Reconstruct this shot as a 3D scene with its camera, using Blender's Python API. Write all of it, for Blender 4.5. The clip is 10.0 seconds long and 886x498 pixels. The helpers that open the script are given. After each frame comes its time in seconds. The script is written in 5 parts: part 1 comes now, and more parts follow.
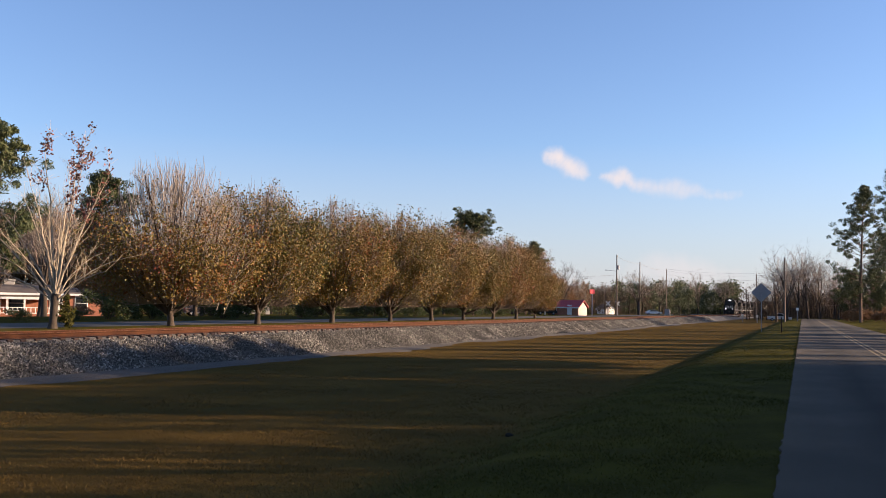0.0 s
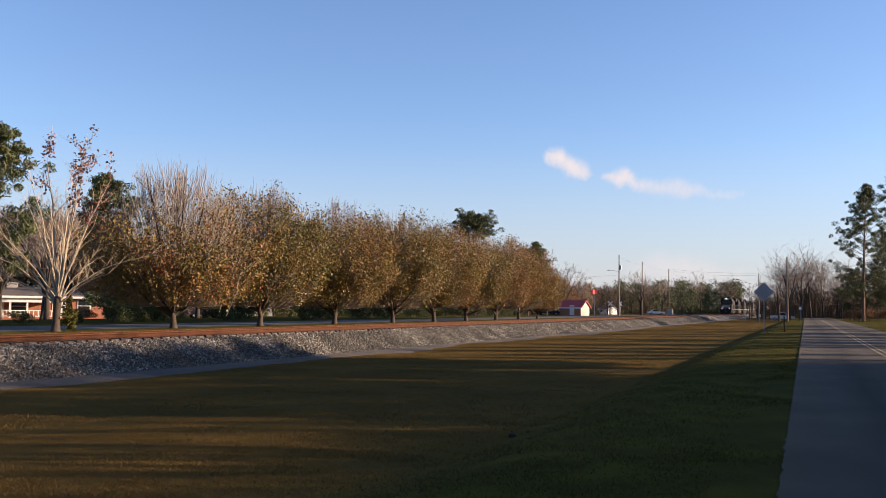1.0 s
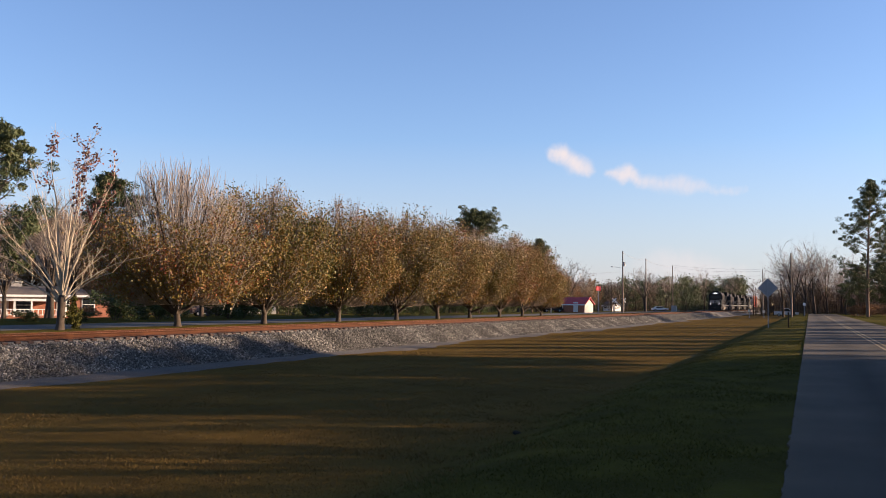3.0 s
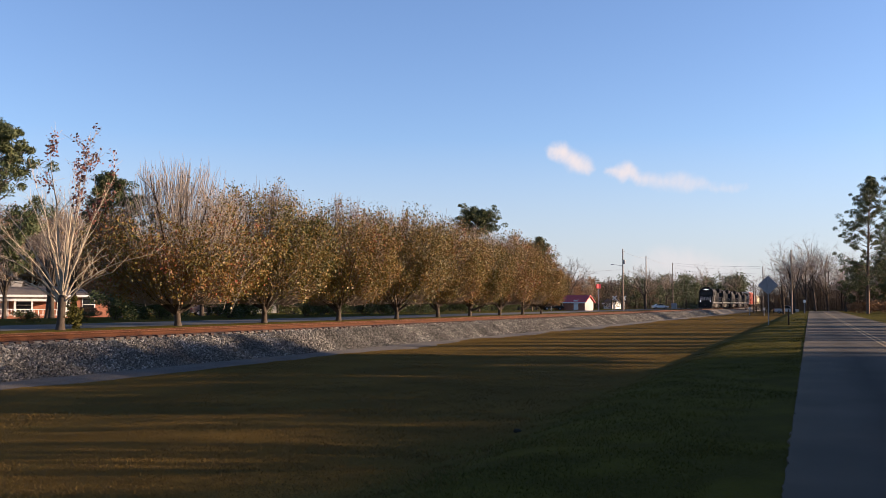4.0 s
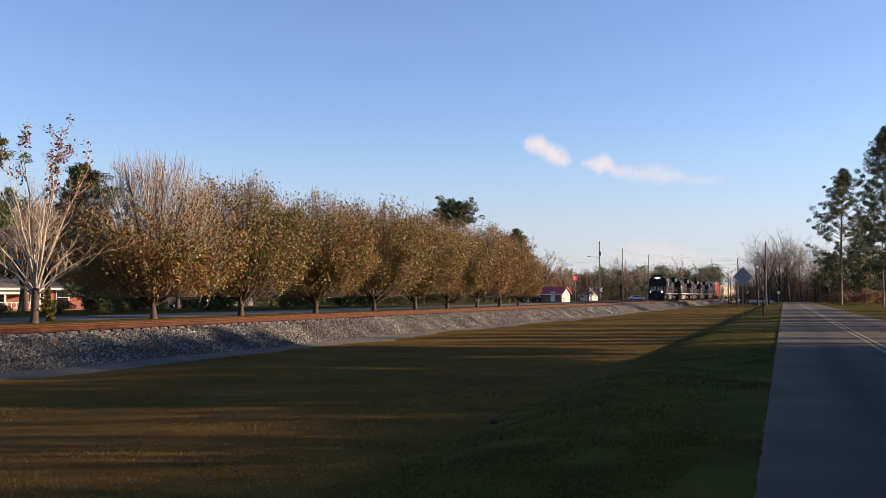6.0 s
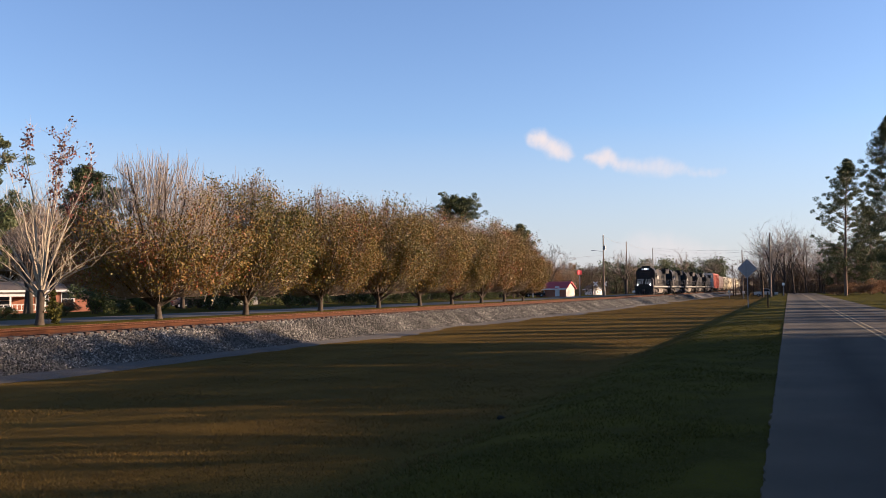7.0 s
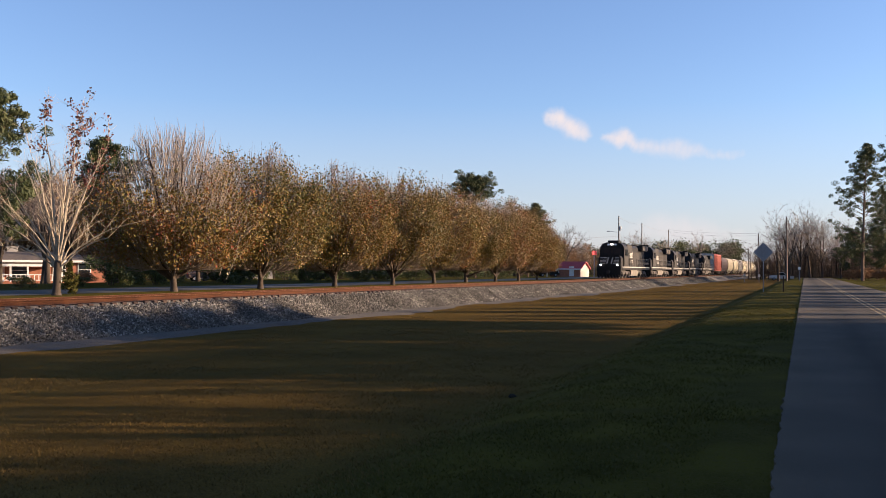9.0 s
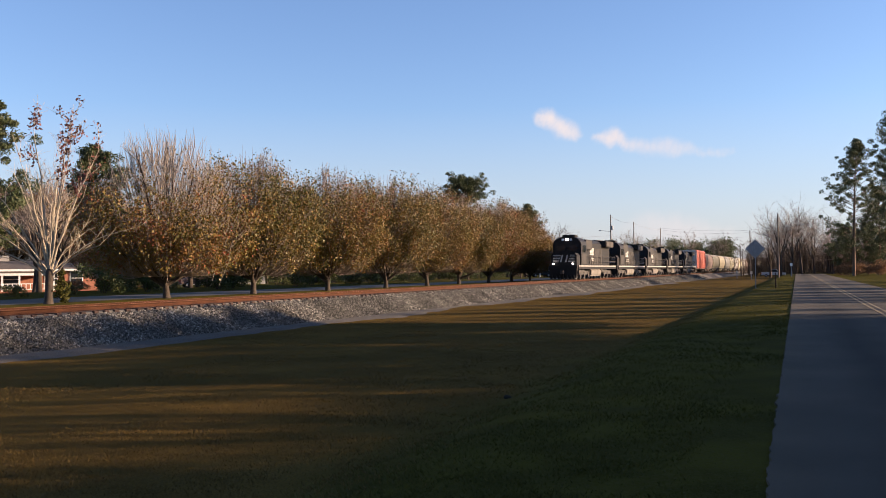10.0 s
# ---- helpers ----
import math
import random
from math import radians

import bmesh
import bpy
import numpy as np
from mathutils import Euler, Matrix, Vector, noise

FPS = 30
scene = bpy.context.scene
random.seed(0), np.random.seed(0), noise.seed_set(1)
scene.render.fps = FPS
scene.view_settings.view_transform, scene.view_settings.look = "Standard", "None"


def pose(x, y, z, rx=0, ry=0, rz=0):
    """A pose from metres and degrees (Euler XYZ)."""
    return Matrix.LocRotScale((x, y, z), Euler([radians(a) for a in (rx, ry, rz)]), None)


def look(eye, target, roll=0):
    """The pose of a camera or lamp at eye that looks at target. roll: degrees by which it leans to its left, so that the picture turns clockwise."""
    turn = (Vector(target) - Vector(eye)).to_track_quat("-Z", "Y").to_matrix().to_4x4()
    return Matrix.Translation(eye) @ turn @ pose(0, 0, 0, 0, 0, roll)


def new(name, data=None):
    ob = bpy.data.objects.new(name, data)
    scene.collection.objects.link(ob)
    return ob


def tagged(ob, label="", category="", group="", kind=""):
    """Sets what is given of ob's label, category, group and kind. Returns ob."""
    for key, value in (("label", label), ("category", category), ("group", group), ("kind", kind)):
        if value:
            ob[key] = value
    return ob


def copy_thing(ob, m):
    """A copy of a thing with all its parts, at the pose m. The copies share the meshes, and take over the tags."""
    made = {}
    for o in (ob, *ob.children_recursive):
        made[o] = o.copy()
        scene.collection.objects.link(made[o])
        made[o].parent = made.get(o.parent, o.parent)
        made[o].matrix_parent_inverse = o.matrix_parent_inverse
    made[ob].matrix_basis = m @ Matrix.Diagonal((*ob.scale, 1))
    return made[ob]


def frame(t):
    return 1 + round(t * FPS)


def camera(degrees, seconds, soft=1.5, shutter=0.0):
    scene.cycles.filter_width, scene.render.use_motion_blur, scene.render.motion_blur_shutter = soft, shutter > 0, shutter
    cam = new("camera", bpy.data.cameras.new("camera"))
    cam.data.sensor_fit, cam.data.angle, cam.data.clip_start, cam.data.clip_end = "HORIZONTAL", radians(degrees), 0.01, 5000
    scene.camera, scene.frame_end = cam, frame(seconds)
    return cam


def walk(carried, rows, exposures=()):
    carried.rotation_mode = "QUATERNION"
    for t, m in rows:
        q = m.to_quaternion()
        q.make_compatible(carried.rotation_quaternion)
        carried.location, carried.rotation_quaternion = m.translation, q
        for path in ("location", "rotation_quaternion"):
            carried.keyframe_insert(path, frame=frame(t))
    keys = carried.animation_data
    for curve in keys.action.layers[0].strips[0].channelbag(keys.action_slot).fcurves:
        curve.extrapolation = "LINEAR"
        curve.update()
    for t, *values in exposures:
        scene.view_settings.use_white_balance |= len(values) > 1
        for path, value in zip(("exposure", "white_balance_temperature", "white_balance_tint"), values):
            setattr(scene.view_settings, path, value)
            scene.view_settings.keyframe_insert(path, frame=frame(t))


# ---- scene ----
cam = camera(50.0, 10.0, soft=0.9)
# seconds, tilt, lean, turn of a camera held by hand at eye height
PATH = [
    (0, 93.430, -1.000, 20.700),
    (0.5, 93.445, -0.838, 20.766),
    (1, 93.485, -0.719, 20.845),
    (1.5, 93.438, -0.631, 20.916),
    (2, 93.386, -0.632, 20.925),
    (2.5, 93.352, -0.593, 20.983),
    (4, 93.227, -0.278, 21.083),
    (4.5, 93.098, -0.380, 20.664),
    (5, 92.903, -0.450, 20.332),
    (5.5, 92.784, -0.568, 20.049),
    (5.7, 92.752, -0.420, 19.915),
    (6.8, 92.690, 0.590, 19.790),
    (7, 92.528, 0.662, 19.981),
    (7.5, 91.928, -0.947, 20.360),
    (8, 91.280, -0.580, 20.567),
    (8.5, 91.085, -0.410, 20.749),
    (9, 91.190, -0.408, 20.838),
    (9.5, 91.287, 0.169, 20.635),
    (10, 91.317, 0.558, 20.411),
]
walk(cam, [(t, pose(0, 0, 1.6, rx, ry, rz)) for t, rx, ry, rz in PATH], exposures=[(0, 1.50, 6200, 25), (10, 1.50, 6200, 25)])

# ---- world, sun ----
SUN_ELEV, SUN_AHEAD = radians(13.0), radians(22.0)   # height, and how far ahead of square to the road
SUN_DIR = Vector((math.cos(SUN_AHEAD) * math.cos(SUN_ELEV), math.sin(SUN_AHEAD) * math.cos(SUN_ELEV), math.sin(SUN_ELEV)))


def make_world():
    w = bpy.data.worlds.new("sky")
    scene.world = w
    w.use_nodes = True
    nt = w.node_tree
    nt.nodes.clear()
    out = nt.nodes.new("ShaderNodeOutputWorld")
    bg = nt.nodes.new("ShaderNodeBackground")
    sky = nt.nodes.new("ShaderNodeTexSky")
    sky.sky_type = "NISHITA"
    sky.sun_disc = False
    sky.sun_elevation = SUN_ELEV
    sky.sun_rotation = math.pi / 2 - SUN_AHEAD
    sky.air_density, sky.dust_density, sky.ozone_density = 1.0, 0.35, 3.2
    bg.inputs["Strength"].default_value = 0.075
    co = nt.nodes.new("ShaderNodeTexCoord")
    nz = nt.nodes.new("ShaderNodeTexNoise")
    nz.inputs["Scale"].default_value = 55.0
    nz.inputs["Detail"].default_value = 6.0
    nt.links.new(co.outputs["Generated"], nz.inputs["Vector"])
    off = nt.nodes.new("ShaderNodeVectorMath")
    off.operation = "SUBTRACT"
    off.inputs[1].default_value = (0.5, 0.5, 0.5)
    nt.links.new(nz.outputs["Color"], off.inputs[0])
    sc = nt.nodes.new("ShaderNodeVectorMath")
    sc.operation = "SCALE"
    sc.inputs["Scale"].default_value = 0.016
    nt.links.new(off.outputs[0], sc.inputs[0])
    add = nt.nodes.new("ShaderNodeVectorMath")
    nt.links.new(co.outputs["Generated"], add.inputs[0])
    nt.links.new(sc.outputs[0], add.inputs[1])
    # small evening clouds: azimuth from the road's line (degrees, left is negative), elevation, size, density
    lines = [[(-14.5, 9.0, 0.34, 0.75), (-13.9, 8.9, 0.50, 0.95), (-13.2, 8.5, 0.56, 0.95), (-12.5, 8.2, 0.42, 0.75), (-12.1, 8.1, 0.25, 0.35)],
             [(-11.1, 7.8, 0.24, 0.5), (-10.4, 7.75, 0.46, 0.85), (-10.0, 7.8, 0.46, 0.85), (-9.3, 7.4, 0.42, 0.6), (-8.2, 7.1, 0.46, 0.5), (-7.0, 7.15, 0.52, 0.52),
              (-6.0, 6.9, 0.42, 0.42), (-5.2, 6.75, 0.26, 0.28), (-4.2, 6.7, 0.26, 0.30), (-3.2, 6.65, 0.16, 0.12)],
             [(-9.5, 2.3, 0.5, 0.15), (-8.0, 2.5, 0.8, 0.35), (-6.5, 2.3, 0.9, 0.4), (-5.0, 2.2, 0.6, 0.3), (-3.0, 2.0, 0.4, 0.15)]]
    puffs = [tuple(p[i] + (q[i] - p[i]) * k / 3 for i in range(4)) for ln in lines for p, q in zip(ln, ln[1:]) for k in range(3)]
    last = None
    for az, el, size, dens in puffs:
        az, el = radians(az), radians(el)
        c = (math.sin(az) * math.cos(el), math.cos(az) * math.cos(el), math.sin(el))
        d = nt.nodes.new("ShaderNodeVectorMath")
        d.operation = "DISTANCE"
        d.inputs[1].default_value = c
        nt.links.new(add.outputs[0], d.inputs[0])
        m = nt.nodes.new("ShaderNodeMapRange")
        m.interpolation_type = "SMOOTHSTEP"
        m.inputs["From Min"].default_value = radians(size) * 1.5
        m.inputs["From Max"].default_value = radians(size) * 0.05
        m.inputs["To Max"].default_value = dens
        nt.links.new(d.outputs["Value"], m.inputs["Value"])
        if last is None:
            last = m.outputs[0]
        else:
            mx = nt.nodes.new("ShaderNodeMath")
            mx.operation = "MAXIMUM"
            nt.links.new(last, mx.inputs[0])
            nt.links.new(m.outputs[0], mx.inputs[1])
            last = mx.outputs[0]
    mix = nt.nodes.new("ShaderNodeMix")
    mix.data_type = "RGBA"
    nt.links.new(last, mix.inputs[0])
    # thin pale haze that whitens the sky towards the horizon
    up = nt.nodes.new("ShaderNodeSeparateXYZ")
    nt.links.new(co.outputs["Generated"], up.inputs[0])
    low = nt.nodes.new("ShaderNodeMapRange")
    low.inputs["From Min"].default_value, low.inputs["From Max"].default_value = 0.17, 0.0
    low.inputs["To Max"].default_value = 0.7
    nt.links.new(up.outputs["Z"], low.inputs["Value"])
    haze = nt.nodes.new("ShaderNodeMix")
    haze.data_type = "RGBA"
    nt.links.new(low.outputs[0], haze.inputs[0])
    nt.links.new(sky.outputs[0], haze.inputs[6])
    haze.inputs[7].default_value = (2.75, 2.90, 3.05, 1)
    nt.links.new(haze.outputs[2], mix.inputs[6])
    mix.inputs[7].default_value = (4.25, 3.95, 3.45, 1)
    nt.links.new(mix.outputs[2], bg.inputs["Color"])
    nt.links.new(bg.outputs[0], out.inputs["Surface"])


make_world()
lamp = bpy.data.lights.new("sun", "SUN")
lamp.energy, lamp.angle, lamp.color = 5.0, radians(0.6), (1.0, 0.76, 0.46)
sun = new("sun", lamp)
sun.matrix_world = look(SUN_DIR * 200, (0, 0, 0))


# ---- materials ----
def mat(name, color, rough=0.8, metal=0.0, var=0.25, scale=6.0, color2=None, bump=0.0, bump_scale=None, fine=None, spec=0.5, coord="Object", emit=None):
    """Two-scale noise between two colours, with bump."""
    m = bpy.data.materials.new(name)
    m.use_nodes = True
    nt = m.node_tree
    b = nt.nodes["Principled BSDF"]
    b.inputs["Roughness"].default_value = rough
    b.inputs["Metallic"].default_value = metal
    b.inputs["Specular IOR Level"].default_value = spec
    co = nt.nodes.new("ShaderNodeTexCoord")
    n1 = nt.nodes.new("ShaderNodeTexNoise")
    n1.inputs["Scale"].default_value = scale
    n1.inputs["Detail"].default_value = 5
    n2 = nt.nodes.new("ShaderNodeTexNoise")
    n2.inputs["Scale"].default_value = fine or scale * 9
    n2.inputs["Detail"].default_value = 3
    for n in (n1, n2):
        nt.links.new(co.outputs[coord], n.inputs["Vector"])
    av = nt.nodes.new("ShaderNodeMath")
    av.operation = "ADD"
    nt.links.new(n1.outputs["Fac"], av.inputs[0])
    nt.links.new(n2.outputs["Fac"], av.inputs[1])
    mr = nt.nodes.new("ShaderNodeMapRange")
    mr.inputs["From Min"].default_value, mr.inputs["From Max"].default_value = 0.7, 1.3
    nt.links.new(av.outputs[0], mr.inputs["Value"])
    mix = nt.nodes.new("ShaderNodeMix")
    mix.data_type = "RGBA"
    c2 = color2 or tuple(c * (1 - var) for c in color)
    mix.inputs[6].default_value = (*c2, 1)
    mix.inputs[7].default_value = (*[min(1, c * (1 + var * 0.5)) for c in color], 1)
    nt.links.new(mr.outputs[0], mix.inputs[0])
    nt.links.new(mix.outputs[2], b.inputs["Base Color"])
    if bump:
        bp = nt.nodes.new("ShaderNodeBump")
        bp.inputs["Strength"].default_value = bump
        bp.inputs["Distance"].default_value = 0.03
        n3 = nt.nodes.new("ShaderNodeTexNoise")
        n3.inputs["Scale"].default_value = bump_scale or scale * 6
        n3.inputs["Detail"].default_value = 4
        nt.links.new(co.outputs[coord], n3.inputs["Vector"])
        nt.links.new(n3.outputs["Fac"], bp.inputs["Height"])
        nt.links.new(bp.outputs[0], b.inputs["Normal"])
    if emit:
        b.inputs["Emission Color"].default_value = (*emit[0], 1)
        b.inputs["Emission Strength"].default_value = emit[1]
    return m


def island_mat(name, stops, rough=0.7, trans=0.25):
    """Leaves: a colour for each leaf from a ramp, with some light passing through."""
    m = bpy.data.materials.new(name)
    m.use_nodes = True
    nt = m.node_tree
    b = nt.nodes["Principled BSDF"]
    b.inputs["Roughness"].default_value = rough
    b.inputs["Specular IOR Level"].default_value = 0.3
    g = nt.nodes.new("ShaderNodeNewGeometry")
    r = nt.nodes.new("ShaderNodeValToRGB")
    r.color_ramp.elements[0].position, r.color_ramp.elements[0].color = stops[0][0], (*stops[0][1], 1)
    r.color_ramp.elements[1].position, r.color_ramp.elements[1].color = stops[-1][0], (*stops[-1][1], 1)
    for p, c in stops[1:-1]:
        e = r.color_ramp.elements.new(p)
        e.color = (*c, 1)
    co = nt.nodes.new("ShaderNodeTexCoord")
    n1 = nt.nodes.new("ShaderNodeTexNoise")
    n1.inputs["Scale"].default_value = 0.45
    nt.links.new(co.outputs["Object"], n1.inputs["Vector"])
    ob = nt.nodes.new("ShaderNodeObjectInfo")
    # leaf, clump and tree all shift the colour
    a = nt.nodes.new("ShaderNodeMath")
    a.operation = "MULTIPLY_ADD"
    a.inputs[1].default_value = 0.7
    nt.links.new(g.outputs["Random Per Island"], a.inputs[0])
    a2 = nt.nodes.new("ShaderNodeMath")
    a2.operation = "MULTIPLY_ADD"
    a2.inputs[1].default_value, a2.inputs[2].default_value = 0.9, -0.41
    nt.links.new(n1.outputs["Fac"], a2.inputs[0])
    a3 = nt.nodes.new("ShaderNodeMath")
    a3.operation = "MULTIPLY_ADD"
    a3.inputs[1].default_value = 0.24
    nt.links.new(ob.outputs["Random"], a3.inputs[0])
    nt.links.new(a2.outputs[0], a3.inputs[2])
    nt.links.new(a3.outputs[0], a.inputs[2])
    nt.links.new(a.outputs[0], r.inputs["Fac"])
    nt.links.new(r.outputs["Color"], b.inputs["Base Color"])
    t = nt.nodes.new("ShaderNodeBsdfTranslucent")
    nt.links.new(r.outputs["Color"], t.inputs["Color"])
    mx = nt.nodes.new("ShaderNodeMixShader")
    mx.inputs[0].default_value = trans
    nt.links.new(b.outputs[0], mx.inputs[1])
    nt.links.new(t.outputs[0], mx.inputs[2])
    nt.links.new(mx.outputs[0], nt.nodes["Material Output"].inputs["Surface"])
    return m


def ground_mat():
    """Dormant brown grass, green by the road and on far lawns, worn and mottled."""
    m = bpy.data.materials.new("winter_grass")
    m.use_nodes = True
    nt = m.node_tree
    b = nt.nodes["Principled BSDF"]
    b.inputs["Roughness"].default_value = 0.95
    b.inputs["Specular IOR Level"].default_value = 0.02
    co = nt.nodes.new("ShaderNodeTexCoord")

    def noise_tex(scale, detail=5, stretch=None):
        n = nt.nodes.new("ShaderNodeTexNoise")
        n.inputs["Scale"].default_value = scale
        n.inputs["Detail"].default_value = detail
        if stretch:
            mp = nt.nodes.new("ShaderNodeMapping")
            mp.inputs["Scale"].default_value = stretch
            nt.links.new(co.outputs["Object"], mp.inputs["Vector"])
            nt.links.new(mp.outputs[0], n.inputs["Vector"])
        else:
            nt.links.new(co.outputs["Object"], n.inputs["Vector"])
        return n.outputs["Fac"]

    def mixc(fac, c1, c2):
        x = nt.nodes.new("ShaderNodeMix")
        x.data_type = "RGBA"
        nt.links.new(fac, x.inputs[0])
        for i, c in ((6, c1), (7, c2)):
            if isinstance(c, tuple):
                x.inputs[i].default_value = (*c, 1)
            else:
                nt.links.new(c, x.inputs[i])
        return x.outputs[2]

    def rng(v, a, c):
        r = nt.nodes.new("ShaderNodeMapRange")
        r.interpolation_type = "SMOOTHSTEP"
        r.inputs["From Min"].default_value, r.inputs["From Max"].default_value = a, c
        nt.links.new(v, r.inputs["Value"])
        return r.outputs[0]

    brown = mixc(rng(noise_tex(0.35, 6), 0.35, 0.68), (0.098, 0.061, 0.0135), (0.150, 0.094, 0.0205))
    brown = mixc(rng(noise_tex(45, 3), 0.3, 0.7), brown, (0.060, 0.038, 0.0095))
    brown = mixc(rng(noise_tex(0.9, 4), 0.6, 0.78), brown, (0.062, 0.054, 0.015))
    green = mixc(rng(noise_tex(0.8, 5), 0.35, 0.65), (0.039, 0.036, 0.0044), (0.072, 0.063, 0.0064))
    green = mixc(rng(noise_tex(38, 3), 0.35, 0.75), green, (0.065, 0.054, 0.014))
    sep = nt.nodes.new("ShaderNodeSeparateXYZ")
    nt.links.new(co.outputs["Object"], sep.inputs[0])
    jig = nt.nodes.new("ShaderNodeMath")
    jig.operation = "MULTIPLY_ADD"
    jig.inputs[1].default_value = 3.0
    nt.links.new(noise_tex(0.5, 5), jig.inputs[0])
    nt.links.new(sep.outputs["X"], jig.inputs[2])
    near = rng(jig.outputs[0], -4.4, -1.6)
    far = rng(jig.outputs[0], -27.0, -31.0)
    mx = nt.nodes.new("ShaderNodeMath")
    mx.operation = "MAXIMUM"
    nt.links.new(near, mx.inputs[0])
    nt.links.new(far, mx.inputs[1])
    col = mixc(mx.outputs[0], brown, green)
    nt.links.new(col, b.inputs["Base Color"])
    bp = nt.nodes.new("ShaderNodeBump")
    bp.inputs["Strength"].default_value = 0.7
    bp.inputs["Distance"].default_value = 0.05
    nt.links.new(noise_tex(30, 5), bp.inputs["Height"])
    nt.links.new(bp.outputs[0], b.inputs["Normal"])
    return m


def road_mat():
    """Worn asphalt: pale polished wheel paths and edge, darker oil-stained middle of the lane, patches and fine aggregate."""
    m = mat("asphalt", (0.062, 0.051, 0.036), 0.92, spec=0.25, var=0.45, scale=0.5, fine=60, bump=0.3, bump_scale=110)
    nt = m.node_tree
    b = nt.nodes["Principled BSDF"]
    src = b.inputs["Base Color"].links[0].from_socket
    co = nt.nodes.new("ShaderNodeTexCoord")
    sep = nt.nodes.new("ShaderNodeSeparateXYZ")
    nt.links.new(co.outputs["Object"], sep.inputs[0])
    mp = nt.nodes.new("ShaderNodeMapping")
    mp.inputs["Scale"].default_value = (0.9, 0.13, 1)
    nt.links.new(co.outputs["Object"], mp.inputs["Vector"])
    nz = nt.nodes.new("ShaderNodeTexNoise")
    nz.inputs["Scale"].default_value, nz.inputs["Detail"].default_value = 1.2, 6
    nt.links.new(mp.outputs[0], nz.inputs["Vector"])
    wob = nt.nodes.new("ShaderNodeMath")
    wob.operation = "MULTIPLY_ADD"
    wob.inputs[1].default_value = 1.1
    nt.links.new(nz.outputs["Fac"], wob.inputs[0])
    nt.links.new(sep.outputs["X"], wob.inputs[2])
    ramp = nt.nodes.new("ShaderNodeValToRGB")
    rng = nt.nodes.new("ShaderNodeMapRange")
    rng.inputs["From Min"].default_value, rng.inputs["From Max"].default_value = 0.0, 6.6
    nt.links.new(wob.outputs[0], rng.inputs["Value"])
    nt.links.new(rng.outputs[0], ramp.inputs["Fac"])
    el = ramp.color_ramp.elements
    el[0].position, el[0].color = 0.04, (1.25, 1.2, 1.1, 1)
    el[1].position, el[1].color = 1.0, (1.2, 1.15, 1.1, 1)
    for p, v in ((0.15, 1.0), (0.27, 0.42), (0.39, 0.95), (0.50, 0.75), (0.62, 1.0), (0.74, 0.45), (0.85, 1.0)):
        e = el.new(p)
        e.color = (v, v, v, 1)
    mx = nt.nodes.new("ShaderNodeMix")
    mx.data_type, mx.blend_type = "RGBA", "MULTIPLY"
    mx.inputs[0].default_value = 1.0
    nt.links.new(src, mx.inputs[6])
    nt.links.new(ramp.outputs["Color"], mx.inputs[7])
    nt.links.new(mx.outputs[2], b.inputs["Base Color"])
    return m


